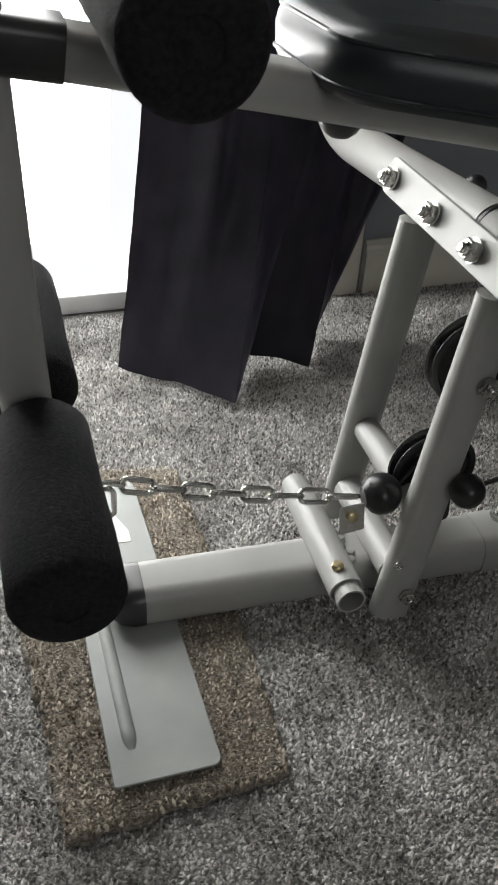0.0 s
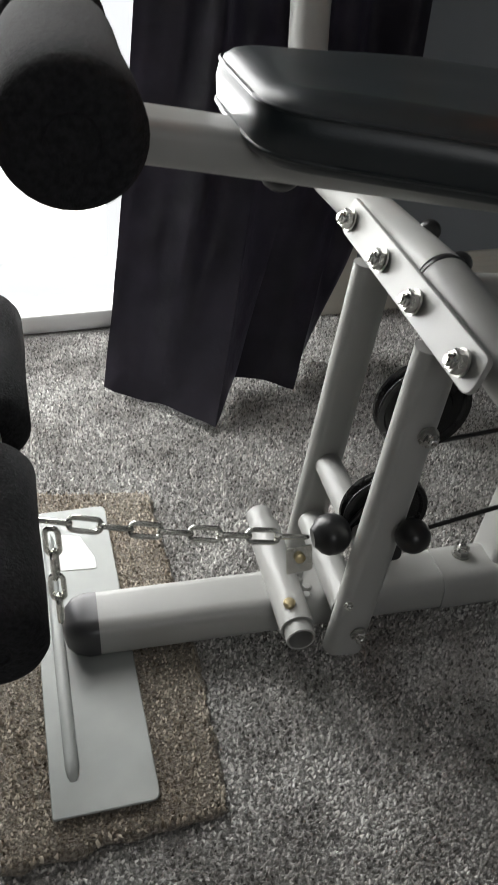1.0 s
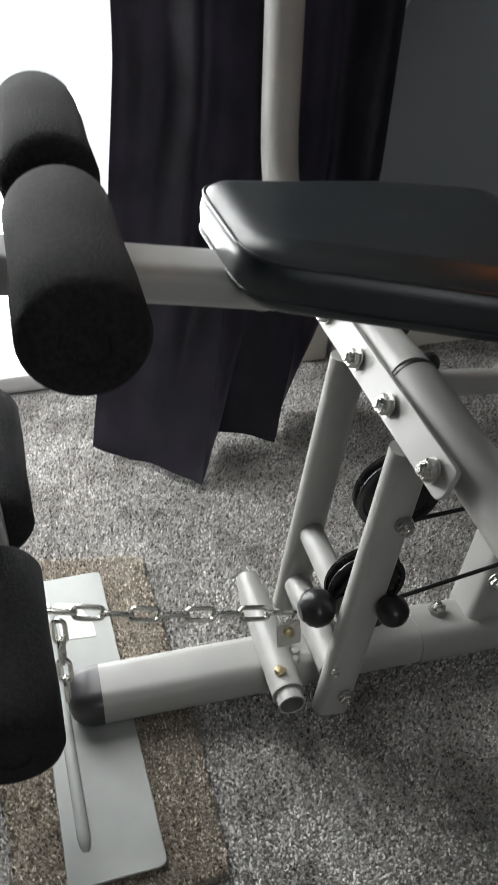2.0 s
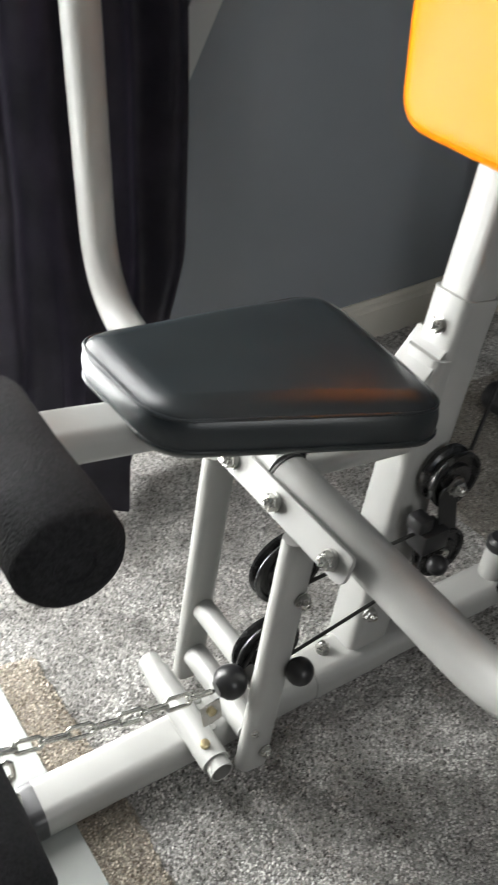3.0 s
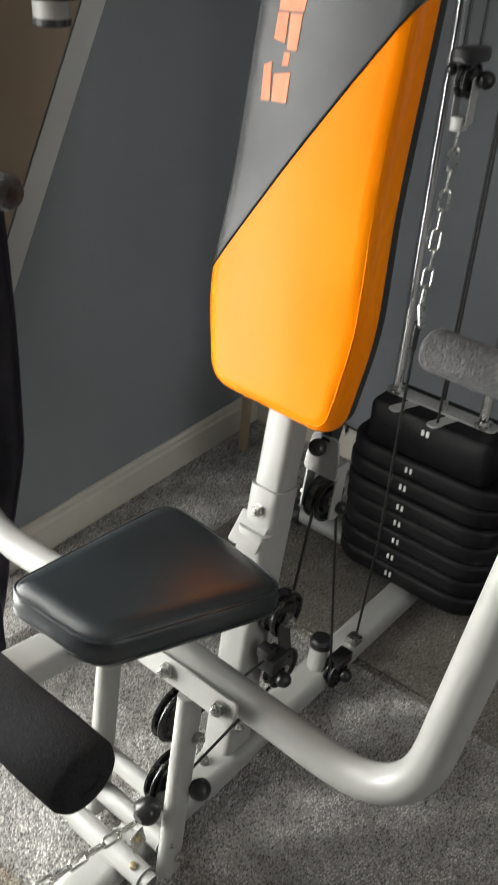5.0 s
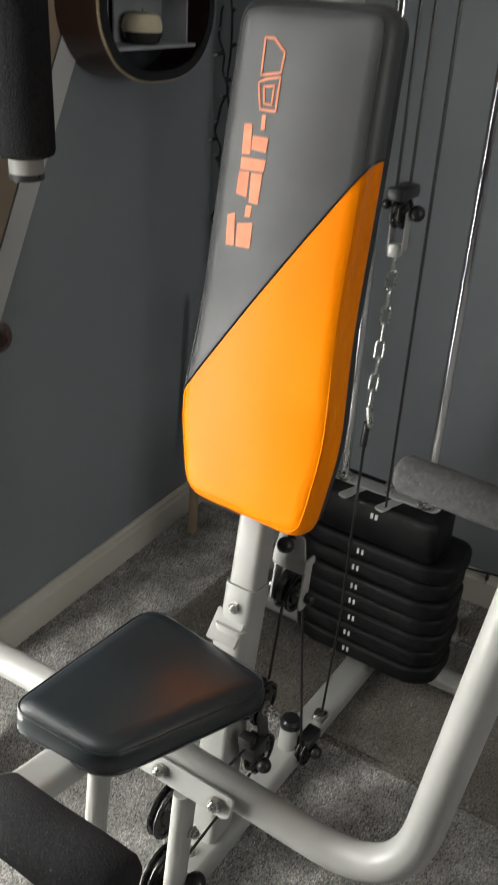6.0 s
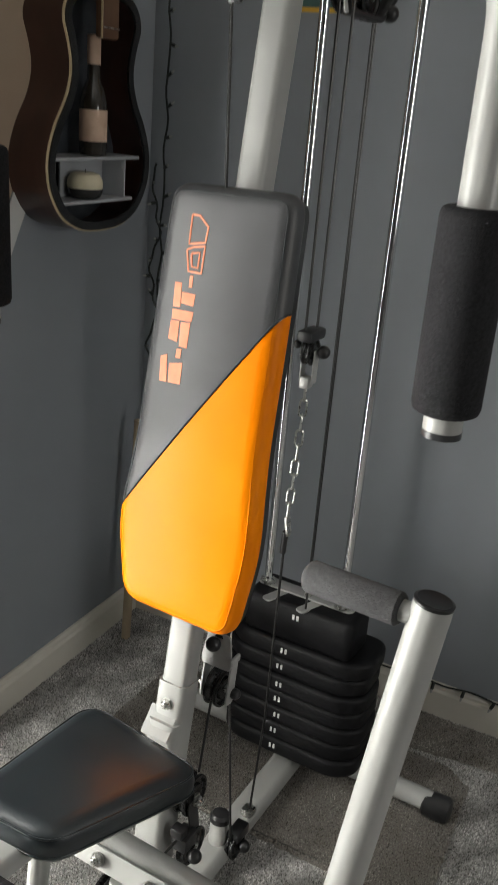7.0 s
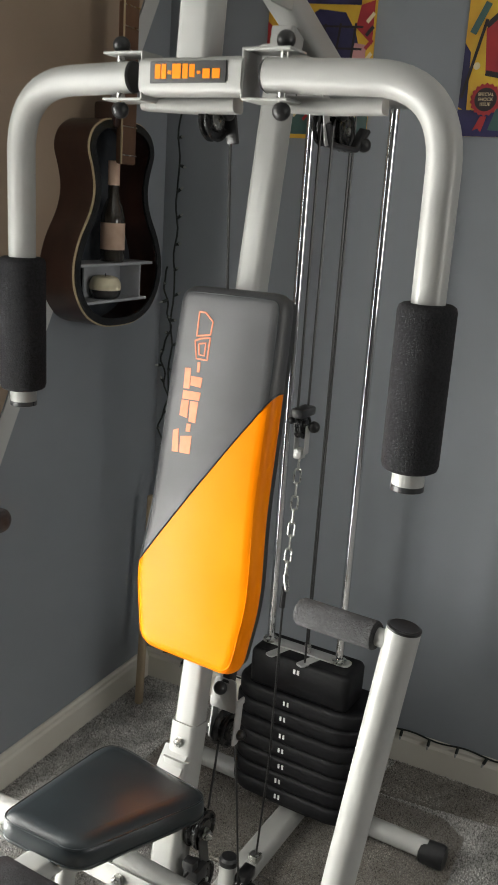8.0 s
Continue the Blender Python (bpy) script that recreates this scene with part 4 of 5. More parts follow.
fork()
knob((0.192, -0.02, 0.608), 0.0135, (-1, 0, 0.1))
pulley((0.222, -0.022, 0.505), 0.036, gym, 0.026)
knob((0.22, -0.056, 0.503), 0.0105, (0, -1, 0))
nut((0.22, 0.008, 0.5), (0, 1, 0), gym, 0.8)
part("strut", sweep([(0.235, -0.022, 0.66), (0.219, -0.022, 0.61)], rrect(0.02, 0.026, 0.005), (0, 1, 0)), PLASTIC, gym)
pulley((0.124, -0.034, 0.342), 0.038, gym, 0.024)
nut((0.118, -0.05, 0.34), (0, -1, 0), gym, 1.1)
part("pulley_bracket", flat_bar(smooth_outline([(-0.014, -0.06), (0.014, -0.06), (0.014, 0.05), (-0.014, 0.05)], 0.012, 4), axes((0.118, -0.047, 0.295), (1, 0, 0.2), (0, 0, 1)), 0.003), PLASTIC, gym)
part("cable_guide", box((0.07, -0.055, 0.285), (0.092, -0.03, 0.305), 0.004), PLASTIC, gym)
pulley((0.12, -0.045, 0.235), 0.036, gym)
knob((0.098, -0.068, 0.238), 0.013, (0, -1, 0))
part("pulley_block", box((0.075, -0.062, 0.255), (0.115, -0.03, 0.285), 0.004), PLASTIC, gym)
# stub and pulley on the base
part("stub_tube", rod((0.305, 0.0, 0.06), (0.31, 0.0, 0.112), 0.019), PAINT, gym)
part("stub_cap", lathe([(0, 0.021), (0.012, 0.0215), (0.018, 0.017), (0.019, 0.002)], (0.31, 0, 0.11), (0.1, 0, 1), 20), PLASTIC, gym)
pulley((0.322, -0.032, 0.054), 0.03, gym)
knob((0.322, -0.054, 0.06), 0.013, (0, -1, 0))
part("pulley_block", box((0.308, -0.046, 0.066), (0.356, -0.018, 0.092), 0.004), PLASTIC, gym)
part("anchor", box((0.39, -0.03, 0.062), (0.415, -0.005, 0.078), 0.003), ZINC, gym)


def cable(pts, r=0.0024, rad=0.02):
    return part("cable", sweep(bend(pts, rad) if len(pts) > 2 else pts, circle(r, 8), (0.3, 1, 0.2), True), CABLE, gym)


cable([(-0.155, -0.035, 0.166), (-0.11, -0.026, 0.216)])
cable([(-0.09, -0.026, 0.137), (0.1, -0.042, 0.2)])
cable([(-0.085, -0.022, 0.248), (-0.02, -0.03, 0.262), (0.1, -0.045, 0.282)])
cable([(0.15, -0.034, 0.37), (0.196, -0.022, 0.49)])
cable([(0.258, -0.022, 0.5), (0.306, -0.03, 0.075)])
cable([(0.402, -0.02, 0.07), (0.41, -0.03, 0.32), (0.404, -0.036, 0.74)])

# ---- weights ----
def plate_outline(w, d, r):
    return smooth_outline([(-d / 2, -w / 2 + 0.045), (-d / 2 + 0.035, -w / 2), (d / 2, -w / 2), (d / 2, w / 2), (-d / 2 + 0.035, w / 2), (-d / 2, w / 2 - 0.045)], r, 6)


def weight_mesh():
    bm = cushion(dense(plate_outline(0.345, 0.15, 0.045), 0.012), [(0.008, 0.0), (0.002, 0.003), (0.0, 0.01), (0.0, 0.033), (0.002, 0.039), (0.008, 0.0425)], 0.0)
    return mesh_of("weight_plate", bm, WEIGHT, 50)


WP = weight_mesh()
for k in range(7):
    z = 0.081 + 0.0432 * k
    w = again("weight_plate", WP, gym, pose(0.65 + random.uniform(-0.003, 0.003), 0.0 + random.uniform(-0.004, 0.004), z, 0, 0, random.uniform(-0.6, 0.6)), "heavy black vinyl-covered weight plate")
    for dy in (-0.006, 0.004):
        part("figure_bar", box((-0.0765, 0.02 + dy, 0.016), (-0.074, 0.0248 + dy, 0.028), 0.0005, 1), WHITE, w, "small white bar")
part("rubber_bumper", box((0.6, -0.06, 0.06), (0.7, 0.06, 0.079), 0.006), PLASTIC, gym)
tb = cushion(dense(smooth_outline([(-0.06, -0.13), (0.05, -0.13), (0.05, 0.13), (-0.06, 0.13)], 0.02, 5), 0.012), [(0.006, 0.0), (0.0, 0.006), (0.0, 0.08), (0.004, 0.088), (0.01, 0.092)], 0.0)
block = part("top_weight", tb, WEIGHT, gym, "black top weight block with a grey carriage plate", 50)
block.matrix_basis = pose(0.645, 0.0, 0.3835)
for dy in (-0.005, 0.005):
    part("figure_bar", box((-0.0615, 0.0 + dy, 0.06), (-0.059, 0.006 + dy, 0.072), 0.0005, 1), WHITE, block)
carr = flat_bar(smooth_outline([(-0.018, -0.108), (0.018, -0.108), (0.018, 0.125), (-0.018, 0.125)], 0.016, 5), Matrix.Translation((0, 0, 0.0925)), 0.004)
for y, lean in ((-0.03, 0.35), (0.052, 0.35)):
    arm_m = axes((0, y, 0.093), (-1, lean, 0), (lean, 1, 0))
    arm = flat_bar(smooth_outline([(0.0, -0.012), (0.074, -0.012), (0.074, 0.012), (0.0, 0.012)], 0.01, 4), arm_m @ pose(0, 0, 0.0005), 0.004)
    scratch = bpy.data.meshes.new("scratch")
    arm.to_mesh(scratch)
    arm.free()
    carr.from_mesh(scratch)
    bpy.data.meshes.remove(scratch)
part("carriage_plate", carr, BRACKET, block, "flat grey carriage plate")
for y in (-0.08, 0.104):
    part("guide_rod", rod((0.64, y, 0.06), (0.64, y, 1.72), 0.0095, 20), CHROME, gym, "polished chrome guide rod")
    part("rod_collar", lathe([(0, 0.018), (0.006, 0.018), (0.008, 0.012)], (0.64, y, 0.48), (0, 0, 1), 20), ZINC, gym)
part("lift_rod", rod((0.64, 0.003, 0.46), (0.64, 0.003, 0.5), 0.008, 14), ZINC, gym)

# chain and pulley carrier beside the backrest
LINK2 = link_mesh("long_link", 0.036, 0.017, 0.0021, ZINC)
part("carrier", box((0.385, -0.056, 1.11), (0.445, -0.026, 1.13), 0.006), PLASTIC, gym)
pulley((0.415, -0.042, 1.09), 0.024, gym)
knob((0.418, -0.066, 1.092), 0.012, (0, -1, 0))
knob((0.408, -0.02, 1.1), 0.008, (0, 1, 0))
for y in (-0.054, -0.031):
    part("carrier_strap", flat_bar(smooth_outline([(-0.01, -0.03), (0.01, -0.03), (0.01, 0.03), (-0.01, 0.03)], 0.003, 2), axes((0.413, y, 1.065), (1, 0, 0), (0, 0, 1)), 0.002), BRACKET, gym)
part("carrier_tongue", box((0.402, -0.05, 1.025), (0.424, -0.032, 1.045), 0.003), BRACKET, gym)
chain_along("lift_chain", [(0.412, -0.042, 1.03), (0.409, -0.04, 0.9), (0.405, -0.036, 0.765)], LINK2, 0.0285, gym, "zinc-plated long-link chain beside the backrest", 25)
part("snap_hook", flat_bar(smooth_outline([(-0.008, -0.02), (0.008, -0.02), (0.008, 0.02), (-0.008, 0.02)], 0.006, 4), axes((0.404, -0.037, 0.757), (1, 0, 0), (0, 0.2, 1)), 0.005), ZINC, gym)
part("cable_sleeve", rod((0.404, -0.034, 0.7), (0.404, -0.036, 0.745), 0.006, 12), PLASTIC, gym)

# rear cross tube
part("rear_cross_tube", rod((0.69, -0.335, 0.04), (0.69, 0.335, 0.04), 0.024), PAINT, gym)
for s in (-1, 1):
    part("foot_cap", lathe([(0, 0.0255), (0.004, 0.029), (0.052, 0.031), (0.06, 0.027), (0.064, 0.012), (0.065, 0.001)], (0.69, s * 0.318, 0.034), (0, s, 0), 28), PLASTIC, gym, "black rubber foot cap")

# ---- top of the machine ----
AX = 0.05
part("swing_bar", sweep([(AX, -0.088, 1.682), (AX, 0.09, 1.682)], rrect(0.052, 0.05, 0.012), (0, 0, 1)), PAINT, gym)
lab = part("label_plate", box((AX - 0.0275, -0.065, 1.671), (AX - 0.0255, 0.068, 1.701), 0.0008, 1), PLASTIC, gym, "black label plate with orange marks")
for y0, y1, z0, z1 in ((0.048, 0.058, 1.677, 1.697), (0.038, 0.046, 1.677, 1.697), (0.029, 0.035, 1.683, 1.688), (0.012, 0.027, 1.677, 1.697), (0.0, 0.009, 1.677, 1.697), (-0.012, -0.003, 1.679, 1.696), (-0.022, -0.016, 1.683, 1.687), (-0.038, -0.026, 1.677, 1.69), (-0.055, -0.042, 1.677, 1.69)):
    part("mark", box((AX - 0.0284, y0, z0), (AX - 0.0276, y1, z1)), ORANGE, lab)
part("swing_post", sweep([(AX, 0, 1.704), (AX + 0.02, 0, 1.95)], rrect(0.058, 0.05, 0.012), (0, 1, 0)), PAINT, gym)
for s in (-1, 1):
    ch = bmesh.new()
    add_box(ch, (AX - 0.022, s * 0.088 - 0.002, 1.65), (AX + 0.03, s * 0.088 + 0.002, 1.718))
    lo, hi = sorted((s * 0.088, s * 0.162))
    add_box(ch, (AX - 0.022, lo, 1.714), (AX + 0.03, hi, 1.718))
    add_box(ch, (AX - 0.022, lo, 1.648), (AX + 0.03, hi, 1.652))
    bmesh.ops.bevel(ch, geom=ch.edges[:], offset=0.0012, segments=1, affect="EDGES")
    part("hinge_bracket", ch, PAINT, gym)
    part("hinge_pin", rod((AX, s * 0.143, 1.64), (AX, s * 0.143, 1.728), 0.007, 14), ZINC, gym)
    knob((AX, s * 0.143, 1.636), 0.0135, (0, 0, -1))
    knob((AX, s * 0.143, 1.73), 0.0135, (0, 0, 1))
    yo = -0.388 if s < 0 else 0.353
    arm = bend([(AX, s * 0.118, 1.684), (AX, yo, 1.676), (AX + 0.004, yo, 1.13)], 0.115, 12)
    part("press_arm", sweep(arm, circle(0.0235, 26), (1, 0, 0)), PAINT, gym, "curved silver press arm")
    part("arm_plug", lathe([(0, 0.024), (0.004, 0.022), (0.004, 0.001)], (AX, s * 0.118, 1.684), (0, -s, 0), 24), PLASTIC, gym)
    part("grip_foam", lathe([(0, 0.023), (0.0, 0.034), (0.003, 0.039), (0.01, 0.041), (0.225, 0.041), (0.232, 0.039), (0.235, 0.034), (0.235, 0.023)], (AX + 0.002, yo, 1.393), (0.006, 0, -1), 36), FOAM, gym, "thick black foam grip", 50)
    part("arm_end_cap", lathe([(0, 0.0242), (0.008, 0.0242), (0.01, 0.02), (0.01, 0.001)], (AX + 0.004, yo, 1.136), (0, 0, -1), 24), GREYCAP, gym)
    part("arm_stop", sweep([(AX + 0.035, s * 0.12, 1.65), (AX + 0.05, s * 0.12 - 0.08, 1.648), (AX + 0.06, s * 0.12 - 0.155, 1.65)], rrect(0.022, 0.042, 0.01), (0, 0, 1)), PAINT, gym)
# boom from the post to the swing pivot and rear head
part("boom", sweep([(0.1, 0.0, 1.93), (0.285, 0.0, 1.845), (0.52, 0.0, 1.745)], rrect(0.05, 0.05, 0.012), (0, 1, 0)), PAINT, gym)
part("head_beam", sweep([(0.26, 0, 1.74), (0.68, 0, 1.735)], rrect(0.05, 0.05, 0.012), (0, 1, 0)), PAINT, gym)
part("rod_head", box((0.61, -0.125, 1.71), (0.67, 0.13, 1.735), 0.006), PAINT, gym)
part("boom_bracket", box((0.2, -0.03, 1.815), (0.275, -0.026, 1.86), 0.003), PAINT, gym)
nut((0.235, -0.031, 1.84), (0, -1, 0), gym)
# head pulleys
pulley((0.135, 0.022, 1.635), 0.036, gym)
part("pulley_hub", lathe([(-0.002, 0.019), (0.0, 0.017), (0.0, 0.008)], (0.135, 0.013, 1.635), (0, -1, 0), 20), ZINC, gym)
knob((0.14, 0.0, 1.642), 0.011, (0, -1, 0))
part("pulley_guard", sweep(bend([(0.105, 0.012, 1.67), (0.135, 0.01, 1.675), (0.16, 0.008, 1.64), (0.172, 0.008, 1.6)], 0.02), rrect(0.022, 0.008, 0.003, 2), (0, 1, 0)), PLASTIC, gym)
cable([(0.171, 0.014, 1.635), (0.195, 0.014, 1.3)])
pulley((0.48, -0.005, 1.66), 0.038, gym)
pulley((0.515, -0.03, 1.652), 0.036, gym)
knob((0.49, -0.035, 1.68), 0.013, (0, -1, 0))
part("pulley_guard", sweep(bend([(0.45, -0.02, 1.66), (0.47, -0.02, 1.625), (0.54, -0.04, 1.62), (0.57, -0.05, 1.66)], 0.015), rrect(0.024, 0.01, 0.003, 2), (0, 1, 0)), PLASTIC, gym)
knob((0.56, -0.055, 1.632), 0.014, (0, -1, 0))
part("head_strap", flat_bar(smooth_outline([(-0.012, -0.05), (0.012, -0.05), (0.012, 0.05), (-0.012, 0.05)], 0.008, 4), axes((0.45, -0.02, 1.67), (1, 0, 0.3), (0, 0, 1)), 0.003), BRACKET, gym)
cable([(0.44, -0.042, 1.655), (0.433, -0.042, 1.11)])
cable([(0.4, -0.036, 1.655), (0.4, -0.036, 1.11)])
cable([(0.64, 0.003, 1.7), (0.64, 0.003, 0.5)])
cable([(0.552, -0.03, 1.64), (0.556, -0.03, 0.5)])

# ---- guitar-shaped shelf ----
GX, GZ, GY = 0.69, 1.42, LEFT
GM = axes((GX, GY, GZ), (1, 0, 0), (0, 0, 1))
guitar = thing("guitar_shelf", "old dark acoustic guitar cut open as a hanging wall shelf", "guitar shelf")


def guitar_outline():
    pts = []
    half = [(0.0, -0.225), (0.07, -0.22), (0.13, -0.19), (0.165, -0.13), (0.17, -0.075), (0.15, -0.015), (0.11, 0.045), (0.096, 0.095), (0.108, 0.145), (0.125, 0.185), (0.11, 0.225), (0.07, 0.25), (0.0, 0.255)]
    for x, z in half:
        pts.append((x * 1.1, z * 1.03))
    for x, z in half[-2:0:-1]:
        pts.append((-x * 1.1, z * 1.03))
    return dense(smooth_outline(pts, 0.05, 4), 0.01)


def band(outer, inner, y0, y1):
    """A rim between two outlines, from y0 to y1 out of the wall."""
    bm = bmesh.new()
    n = len(outer)
    rings = [[bm.verts.new(GM @ Vector((x, z, d))) for x, z in o] for o, d in ((outer, y0), (outer, y1), (inner, y1), (inner, y0))]
    for r1, r2 in zip(rings, rings[1:] + rings[:1]):
        for k in range(n):
            bm.faces.new((r1[k], r1[(k + 1) % n], r2[(k + 1) % n], r2[k]))
    return bm


GO = guitar_outline()
part("side", band(GO, inset(GO, 0.006), 0.002, 0.102), MAHOG, guitar, "dark red-brown polished guitar side", 60)
part("rim", band(inset(GO, 0.002), inset(GO, 0.02), 0.1025, 0.108), BLACKGLOSS, guitar, "glossy black rim", 60)
part("binding", band(inset(GO, -0.0012), inset(GO, 0.003), 0.1, 0.1045), BINDING, guitar, "thin cream binding", 60)
part("back_panel", flat_bar(inset(GO, 0.006), GM @ Matrix.Translation((0, 0, 0.003)), 0.006, 0), LINING, guitar)
for lo, hi in (((-0.155, -0.082, 0.01), (0.155, -0.075, 0.098)), ((-0.095, -0.165, 0.01), (-0.09, -0.082, 0.05)), ((0.1, -0.165, 0.01), (0.105, -0.082, 0.095)), ((-0.13, -0.172, 0.01), (0.13, -0.165, 0.098))):
    part("shelf_board", box(lo, hi, 0.001, 1, GM), SHELFGREY, guitar, "thin grey painted shelf board")
part("inner_panel", box((-0.055, -0.164, 0.03), (0.099, -0.083, 0.034), 0, 1, GM), SHELFGREY, guitar)
neck = part("neck", box((-0.03, 0.16, 0.102), (0.03, 0.72, 0.122), 0.006, 2, GM), ROSE, guitar, "worn brown fretboard")
for k in range(12):
    z = 0.18 + 0.54 * (1 - 0.93 ** k) / (1 - 0.93 ** 12)
    part("fret", box((-0.029, z, 0.1218), (0.029, z + 0.002, 0.1232), 0, 1, GM), ZINC, neck)
part("neck_edge", box((-0.0315, 0.16, 0.118), (-0.0295, 0.72, 0.1225), 0, 1, GM), BINDING, neck)
part("heel", box((-0.05, 0.24, 0.05), (0.0, 0.3, 0.115), 0.01, 2, GM), MAHOG, guitar)


def bottle():
    o = GM @ Vector((0.018, -0.0745, 0.066))
    b = thing("bottle", "dark glass bottle with buff label on the guitar shelf", "bottle", Matrix.Translation(o))
    part("glass", lathe([(0, 0.02), (0.001, 0.028), (0.006, 0.03), (0.11, 0.03), (0.135, 0.024), (0.155, 0.0145), (0.225, 0.012), (0.228, 0.0135), (0.238, 0.0135), (0.24, 0.009)], (0, 0, 0), (0, 0, 1), 28), GLASSDARK, b)
    part("paper_label", lathe([(0.03, 0.0303), (0.031, 0.0307), (0.094, 0.0307), (0.095, 0.0303)], (0, 0, 0), (0, 0, 1), 28), PAPER, b, "buff paper label")
    part("capsule", lathe([(0.185, 0.0142), (0.19, 0.0145), (0.242, 0.0146), (0.244, 0.005)], (0, 0, 0), (0, 0, 1), 20), PAPER, b)
    return b


bottle()
o = GM @ Vector((-0.012, -0.1645, 0.068))
candle = thing("candle", "cream candle in a dark smoked jar on the guitar shelf", "candle", Matrix.Translation(o))
part("jar", lathe([(0, 0.028), (0.004, 0.034), (0.014, 0.039), (0.022, 0.0405), (0.022, 0.038)], (0, 0, 0), (0, 0, 1), 24), JAR, candle)
part("wax", lathe([(0.012, 0.036), (0.03, 0.0398), (0.042, 0.038), (0.052, 0.031), (0.056, 0.02), (0.054, 0.002)], (0, 0, 0), (0, 0, 1), 24), WAX, candle)
part("wick", rod((0, 0, 0.053), (0.002, 0, 0.062), 0.001, 6), PLASTIC, candle)
card = single("card", box((-0.1, -0.01, 0.03), (-0.055, 0.045, 0.034), 0, 1, GM), PAPER, "small buff card leaning inside the guitar shelf", "card")

# ---- fairy lights ----
WIRE = material("dark_green_wire", (0.008, 0.012, 0.01), 0.5)
BULB = material("clear_plastic_bulb", (0.35, 0.36, 0.34), 0.15)


def fairy_lights(name, pts, spacing, droop, label, group):
    holder = thing(name, label, "fairy lights", group=group)
    part("wire", sweep(pts, circle(0.0028, 6), (0.6, 0.5, 0.3), True), WIRE, holder)
    bm = lathe([(0, 0.004), (0.016, 0.0046), (0.019, 0.0036)], (0, 0, 0), (0, 0, 1), 8)
    me = mesh_of("bulb_socket", bm, WIRE)
    tip = mesh_of("bulb", lathe([(0.019, 0.0032), (0.027, 0.0026), (0.03, 0.0006)], (0, 0, 0), (0, 0, 1), 8), BULB)
    s = 0.0
    for a, b in zip(pts, pts[1:]):
        a, b = Vector(a), Vector(b)
        s += (b - a).length
        if s > spacing:
            s = 0.0
            d = Vector((droop[0] + random.uniform(-0.3, 0.3), droop[1] + random.uniform(-0.4, 0.4), droop[2] + random.uniform(-0.4, 0.4))).normalized()
            m = Matrix.Translation(b) @ d.to_track_quat("Z", "Y").to_matrix().to_4x4()
            again("bulb_socket", me, holder, m)
            again("bulb", tip, holder, m)
    return holder


down = [(BACK - 0.012 - 0.006 * abs(math.sin(k * 0.7)), 0.615 + 0.004 * math.sin(k * 0.9) + 0.012 * max(0, (k - 45) / 40), 2.39 - 0.024 * k) for k in range(86)]
fairy_lights("fairy_lights", down, 0.07, (-0.4, -1, 0.1), "dark-wired string of fairy lights hanging down the corner", "fairy lights")
bunch = [(BACK - 0.02 - 0.006 * math.sin(k * 0.7), 0.632 + 0.012 * math.sin(k * 0.35) + 0.004 * math.cos(k * 1.1), 1.32 - 0.012 * k) for k in range(60)]
fairy_lights("fairy_lights", bunch, 0.05, (-0.5, -0.2, 0.3), "dark-wired string of fairy lights bunched in the corner", "fairy lights")
along = [(BACK - 0.014, 0.6 - 0.02 * k, 0.101 + 0.004 * math.sin(k * 0.8)) for k in range(70)]
fairy_lights("fairy_lights", along, 0.075, (-0.5, 0.1, -1), "dark-wired fairy lights lying along the skirting top", "fairy lights")

# ---- leaning stick and posters ----
single("wooden_stick", sweep([(0.88, 0.588, 0.0), (0.93, 0.6, 0.66)], rrect(0.022, 0.022, 0.006, 3), (1, 0, 0)), PINE, "pale wooden stick leaning in the corner", "stick")


def poster(name, y0, y1, z0, z1, label, blocks):
    p = thing(name, label, "poster", Matrix.Translation((BACK - 0.001, 0, 0)), "posters on the wall")
    part("sheet", box((-0.003, y1, z0), (0, y0, z1)), P_YEL, p)
    for k, (pts, mat) in enumerate(blocks):
        bm = bmesh.new()
        f = bm.faces.new([bm.verts.new((-0.0035 - 0.0002 * k, y, z)) for y, z in pts])
        ext = bmesh.ops.extrude_face_region(bm, geom=[f])
        bmesh.ops.translate(bm, verts=[e for e in ext["geom"] if isinstance(e, bmesh.types.BMVert)], vec=(0.0003, 0, 0))
        part("printed_shape", bm, mat, p)
    return p


P_INK = material("print_black", (0.015, 0.012, 0.016), 0.4, 0, (0.03, 0.02, 0.02), 20)


def stroke(y0, z0, y1, z1, w):
    """A straight printed line of width w."""
    d = Vector((y1 - y0, z1 - z0)).normalized() * (w / 2)
    return [(y0 - d.y, z0 + d.x), (y1 - d.y, z1 + d.x), (y1 + d.y, z1 - d.x), (y0 + d.y, z0 - d.x)]


POSTER_LINES = [(stroke(0.325 - 0.045 * k, 1.77, 0.29 - 0.04 * k, 1.95, 0.006), P_INK) for k in range(5)]
POSTER_LINES += [(stroke(0.33, 1.8 + 0.05 * k, 0.11, 1.79 + 0.05 * k, 0.005), P_INK) for k in range(4)]
POSTER_LINES += [(stroke(0.365 - 0.028 * k, 1.725 + 0.008 * (k % 2), 0.35 - 0.028 * k, 1.748 - 0.006 * (k % 3), 0.007), (P_CREAM, P_RED, P_YEL)[k % 3]) for k in range(10)]
POSTER_LINES += [(stroke(0.1, 1.8 + 0.03 * k, 0.083, 1.82 + 0.03 * k, 0.009), (P_RED, P_INK, P_CREAM)[k % 3]) for k in range(6)]
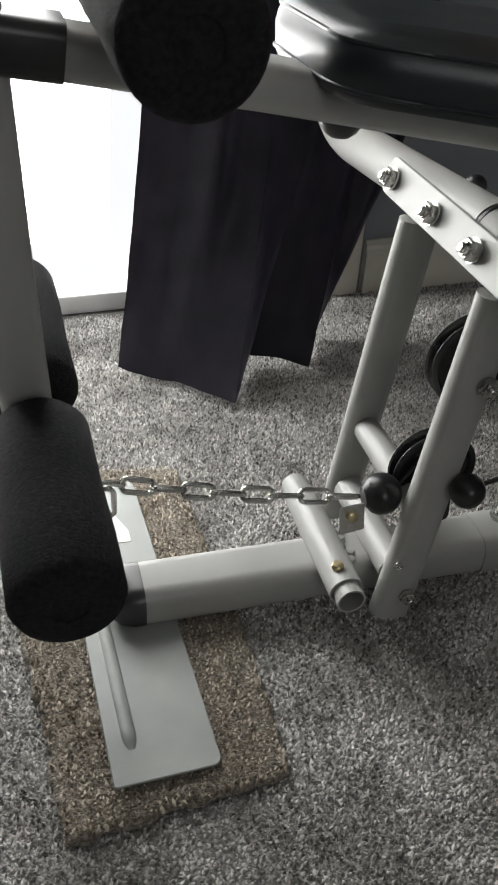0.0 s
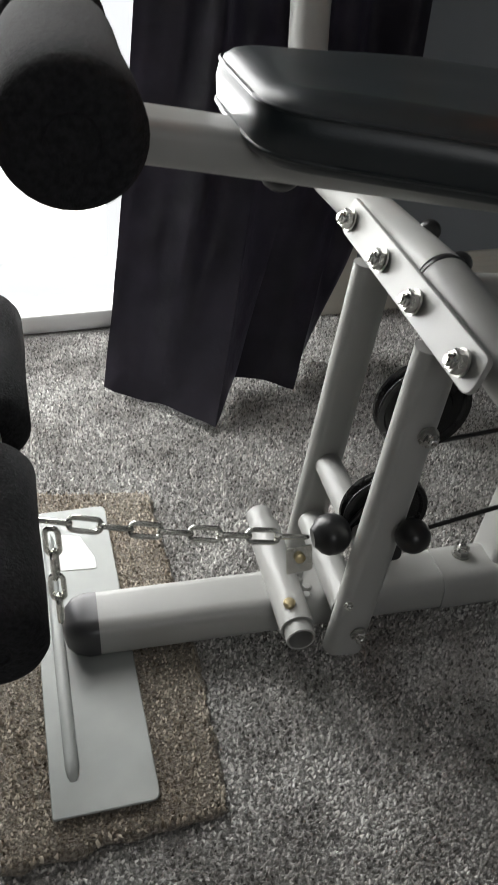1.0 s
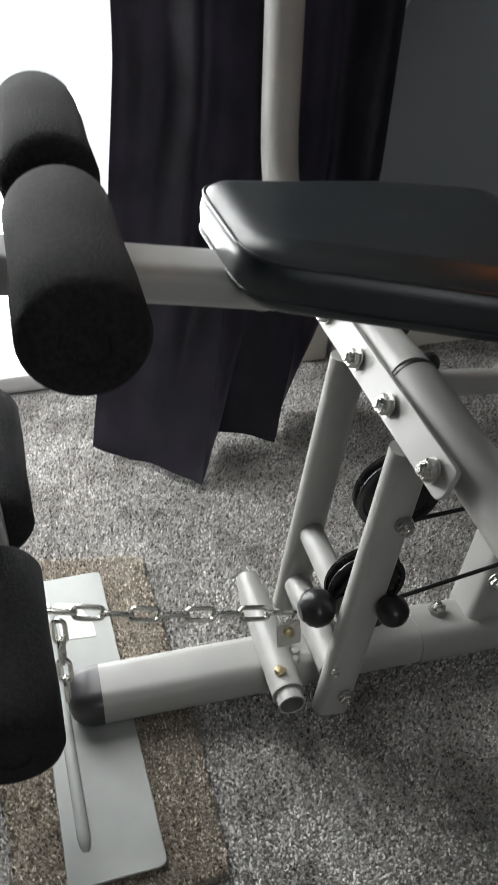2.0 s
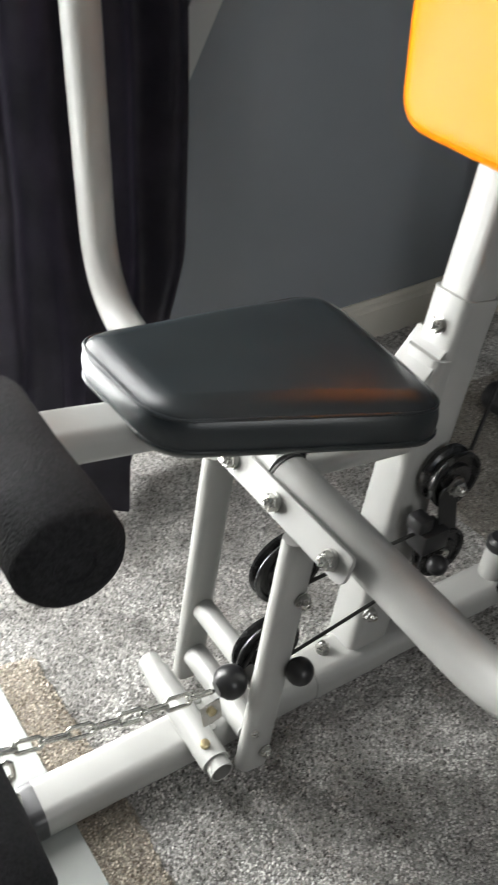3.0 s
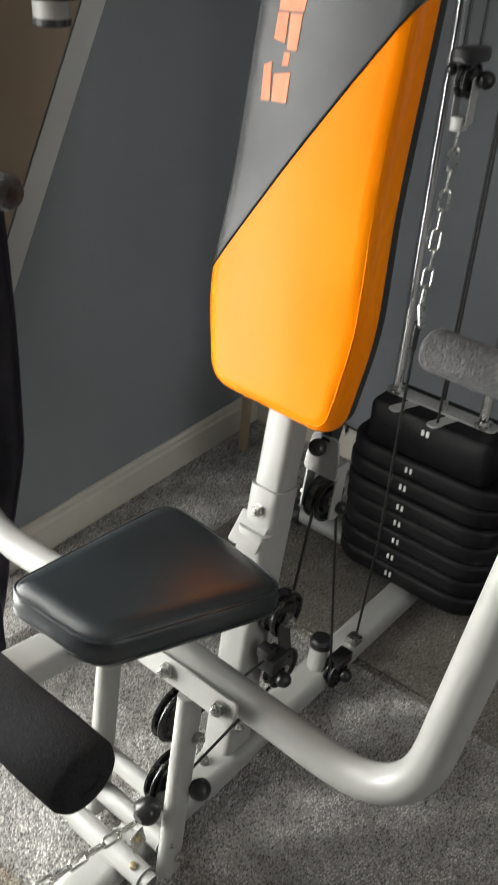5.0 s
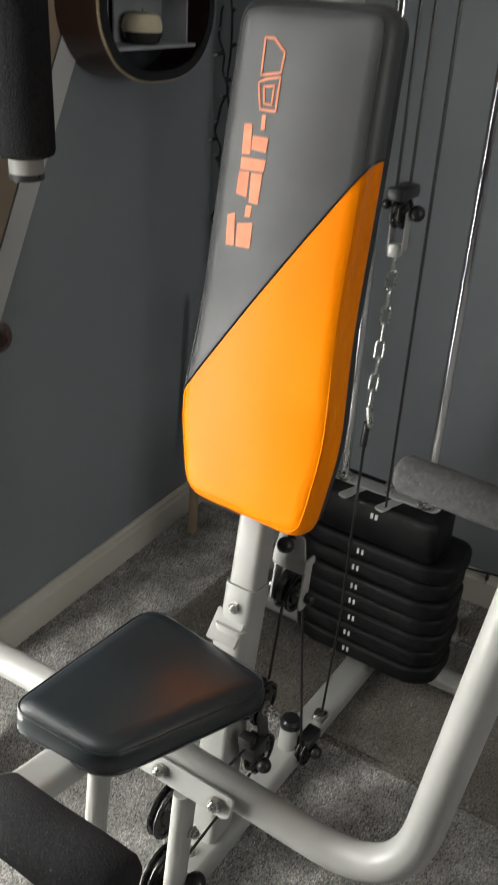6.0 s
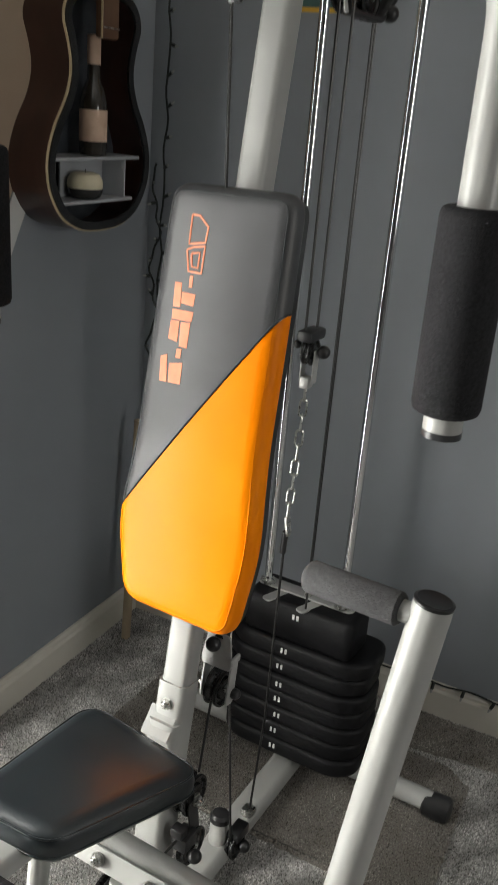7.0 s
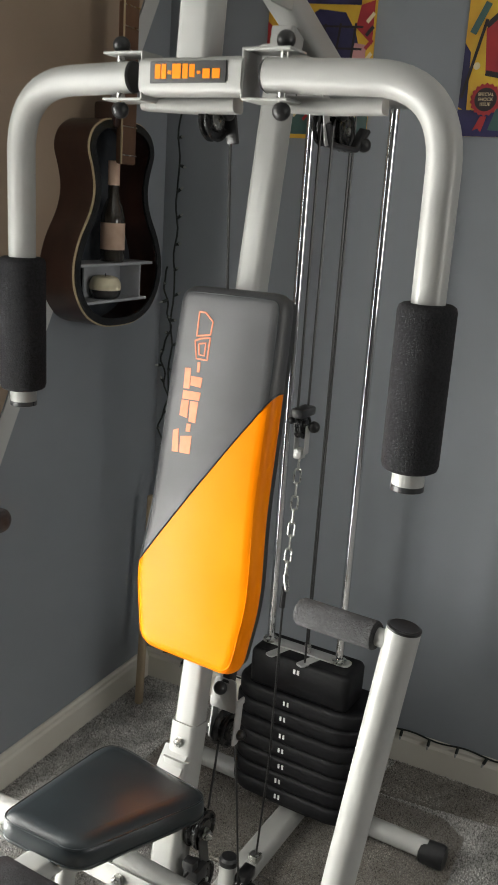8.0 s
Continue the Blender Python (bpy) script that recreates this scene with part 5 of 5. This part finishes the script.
poster("poster", 0.37, 0.08, 1.68, 2.1, "colourful comic-style poster with yellow, navy and red shapes", [
    ([(0.37, 1.69), (0.08, 1.69), (0.08, 1.745), (0.37, 1.76)], P_GREEN),
    ([(0.36, 1.745), (0.09, 1.75), (0.09, 1.762), (0.36, 1.758)], P_RED),
    ([(0.33, 1.765), (0.11, 1.762), (0.105, 1.85), (0.13, 1.93), (0.16, 1.975), (0.23, 1.985), (0.29, 1.95), (0.325, 1.87)], P_BLUE),
    ([(0.27, 1.79), (0.23, 1.775), (0.2, 1.82), (0.215, 1.87), (0.25, 1.88)], P_RED),
    ([(0.2, 1.78), (0.16, 1.77), (0.15, 1.81), (0.18, 1.84)], P_CREAM),
    ([(0.29, 1.9), (0.25, 1.89), (0.24, 1.93), (0.27, 1.94)], P_YEL),
    ([(0.14, 1.87), (0.1, 1.85), (0.1, 1.9), (0.13, 1.905)], P_SKIN),
    ([(0.37, 1.88), (0.31, 1.86), (0.32, 1.92), (0.37, 1.96)], P_RED),
    ([(0.13, 1.94), (0.085, 1.9), (0.085, 2.0), (0.12, 1.99)], P_RED),
    ([(0.3, 2.0), (0.12, 1.99), (0.12, 2.03), (0.3, 2.04)], P_BLUE)] + POSTER_LINES)


def disc(cy, cz, r, n=20, wave=0.0):
    return [(cy + (r + wave * (k % 2)) * math.cos(2 * math.pi * k / n), cz + (r + wave * (k % 2)) * math.sin(2 * math.pi * k / n)) for k in range(n)]


p2 = poster("poster", -0.145, -0.6, 1.695, 2.2, "colourful comic-style poster with a red rosette badge", [
    ([(-0.145, 1.695), (-0.6, 1.695), (-0.6, 1.735), (-0.145, 1.755)], P_BLUE),
    ([(-0.145, 1.76), (-0.165, 1.75), (-0.16, 1.88), (-0.145, 1.9)], P_BLUE),
    ([(-0.2, 1.83), (-0.6, 1.76), (-0.6, 2.1), (-0.26, 2.0), (-0.19, 1.93)], P_RED),
    ([(-0.22, 1.71), (-0.4, 1.7), (-0.4, 1.75), (-0.235, 1.76)], P_GREEN),
    ([(-0.235, 1.9), (-0.3, 1.86), (-0.42, 1.88), (-0.4, 1.94), (-0.3, 1.96)], P_INK),
    (stroke(-0.19, 1.935, -0.26, 2.0, 0.012), P_INK), (stroke(-0.2, 1.835, -0.34, 1.81, 0.012), P_INK),
    (stroke(-0.25, 1.85, -0.27, 1.99, 0.008), P_YEL), (stroke(-0.15, 1.78, -0.19, 1.95, 0.007), P_INK), (stroke(-0.16, 1.92, -0.19, 1.985, 0.016), P_GREEN),
    (disc(-0.178, 1.85, 0.008), P_CREAM),
    ([(-0.2, 1.74), (-0.185, 1.708), (-0.197, 1.713), (-0.205, 1.705), (-0.215, 1.74)], P_RED),
    (disc(-0.208, 1.777, 0.033, 36, 0.004), P_RED),
    (disc(-0.208, 1.777, 0.026), P_INK)])
for word, dz in (("SPECIAL", 0.011), ("SHOCK", 0.0), ("ISSUE", -0.011)):
    cu = bpy.data.curves.new("badge_word", "FONT")
    cu.body, cu.size, cu.align_x, cu.align_y = word, 0.0105, "CENTER", "CENTER"
    cu.materials.append(P_CREAM)
    w = new("badge_word", cu)
    w.parent = p2
    w.matrix_basis = axes((-0.0075, -0.208, 1.777 + dz), (0, -1, 0), (0, 0, 1))
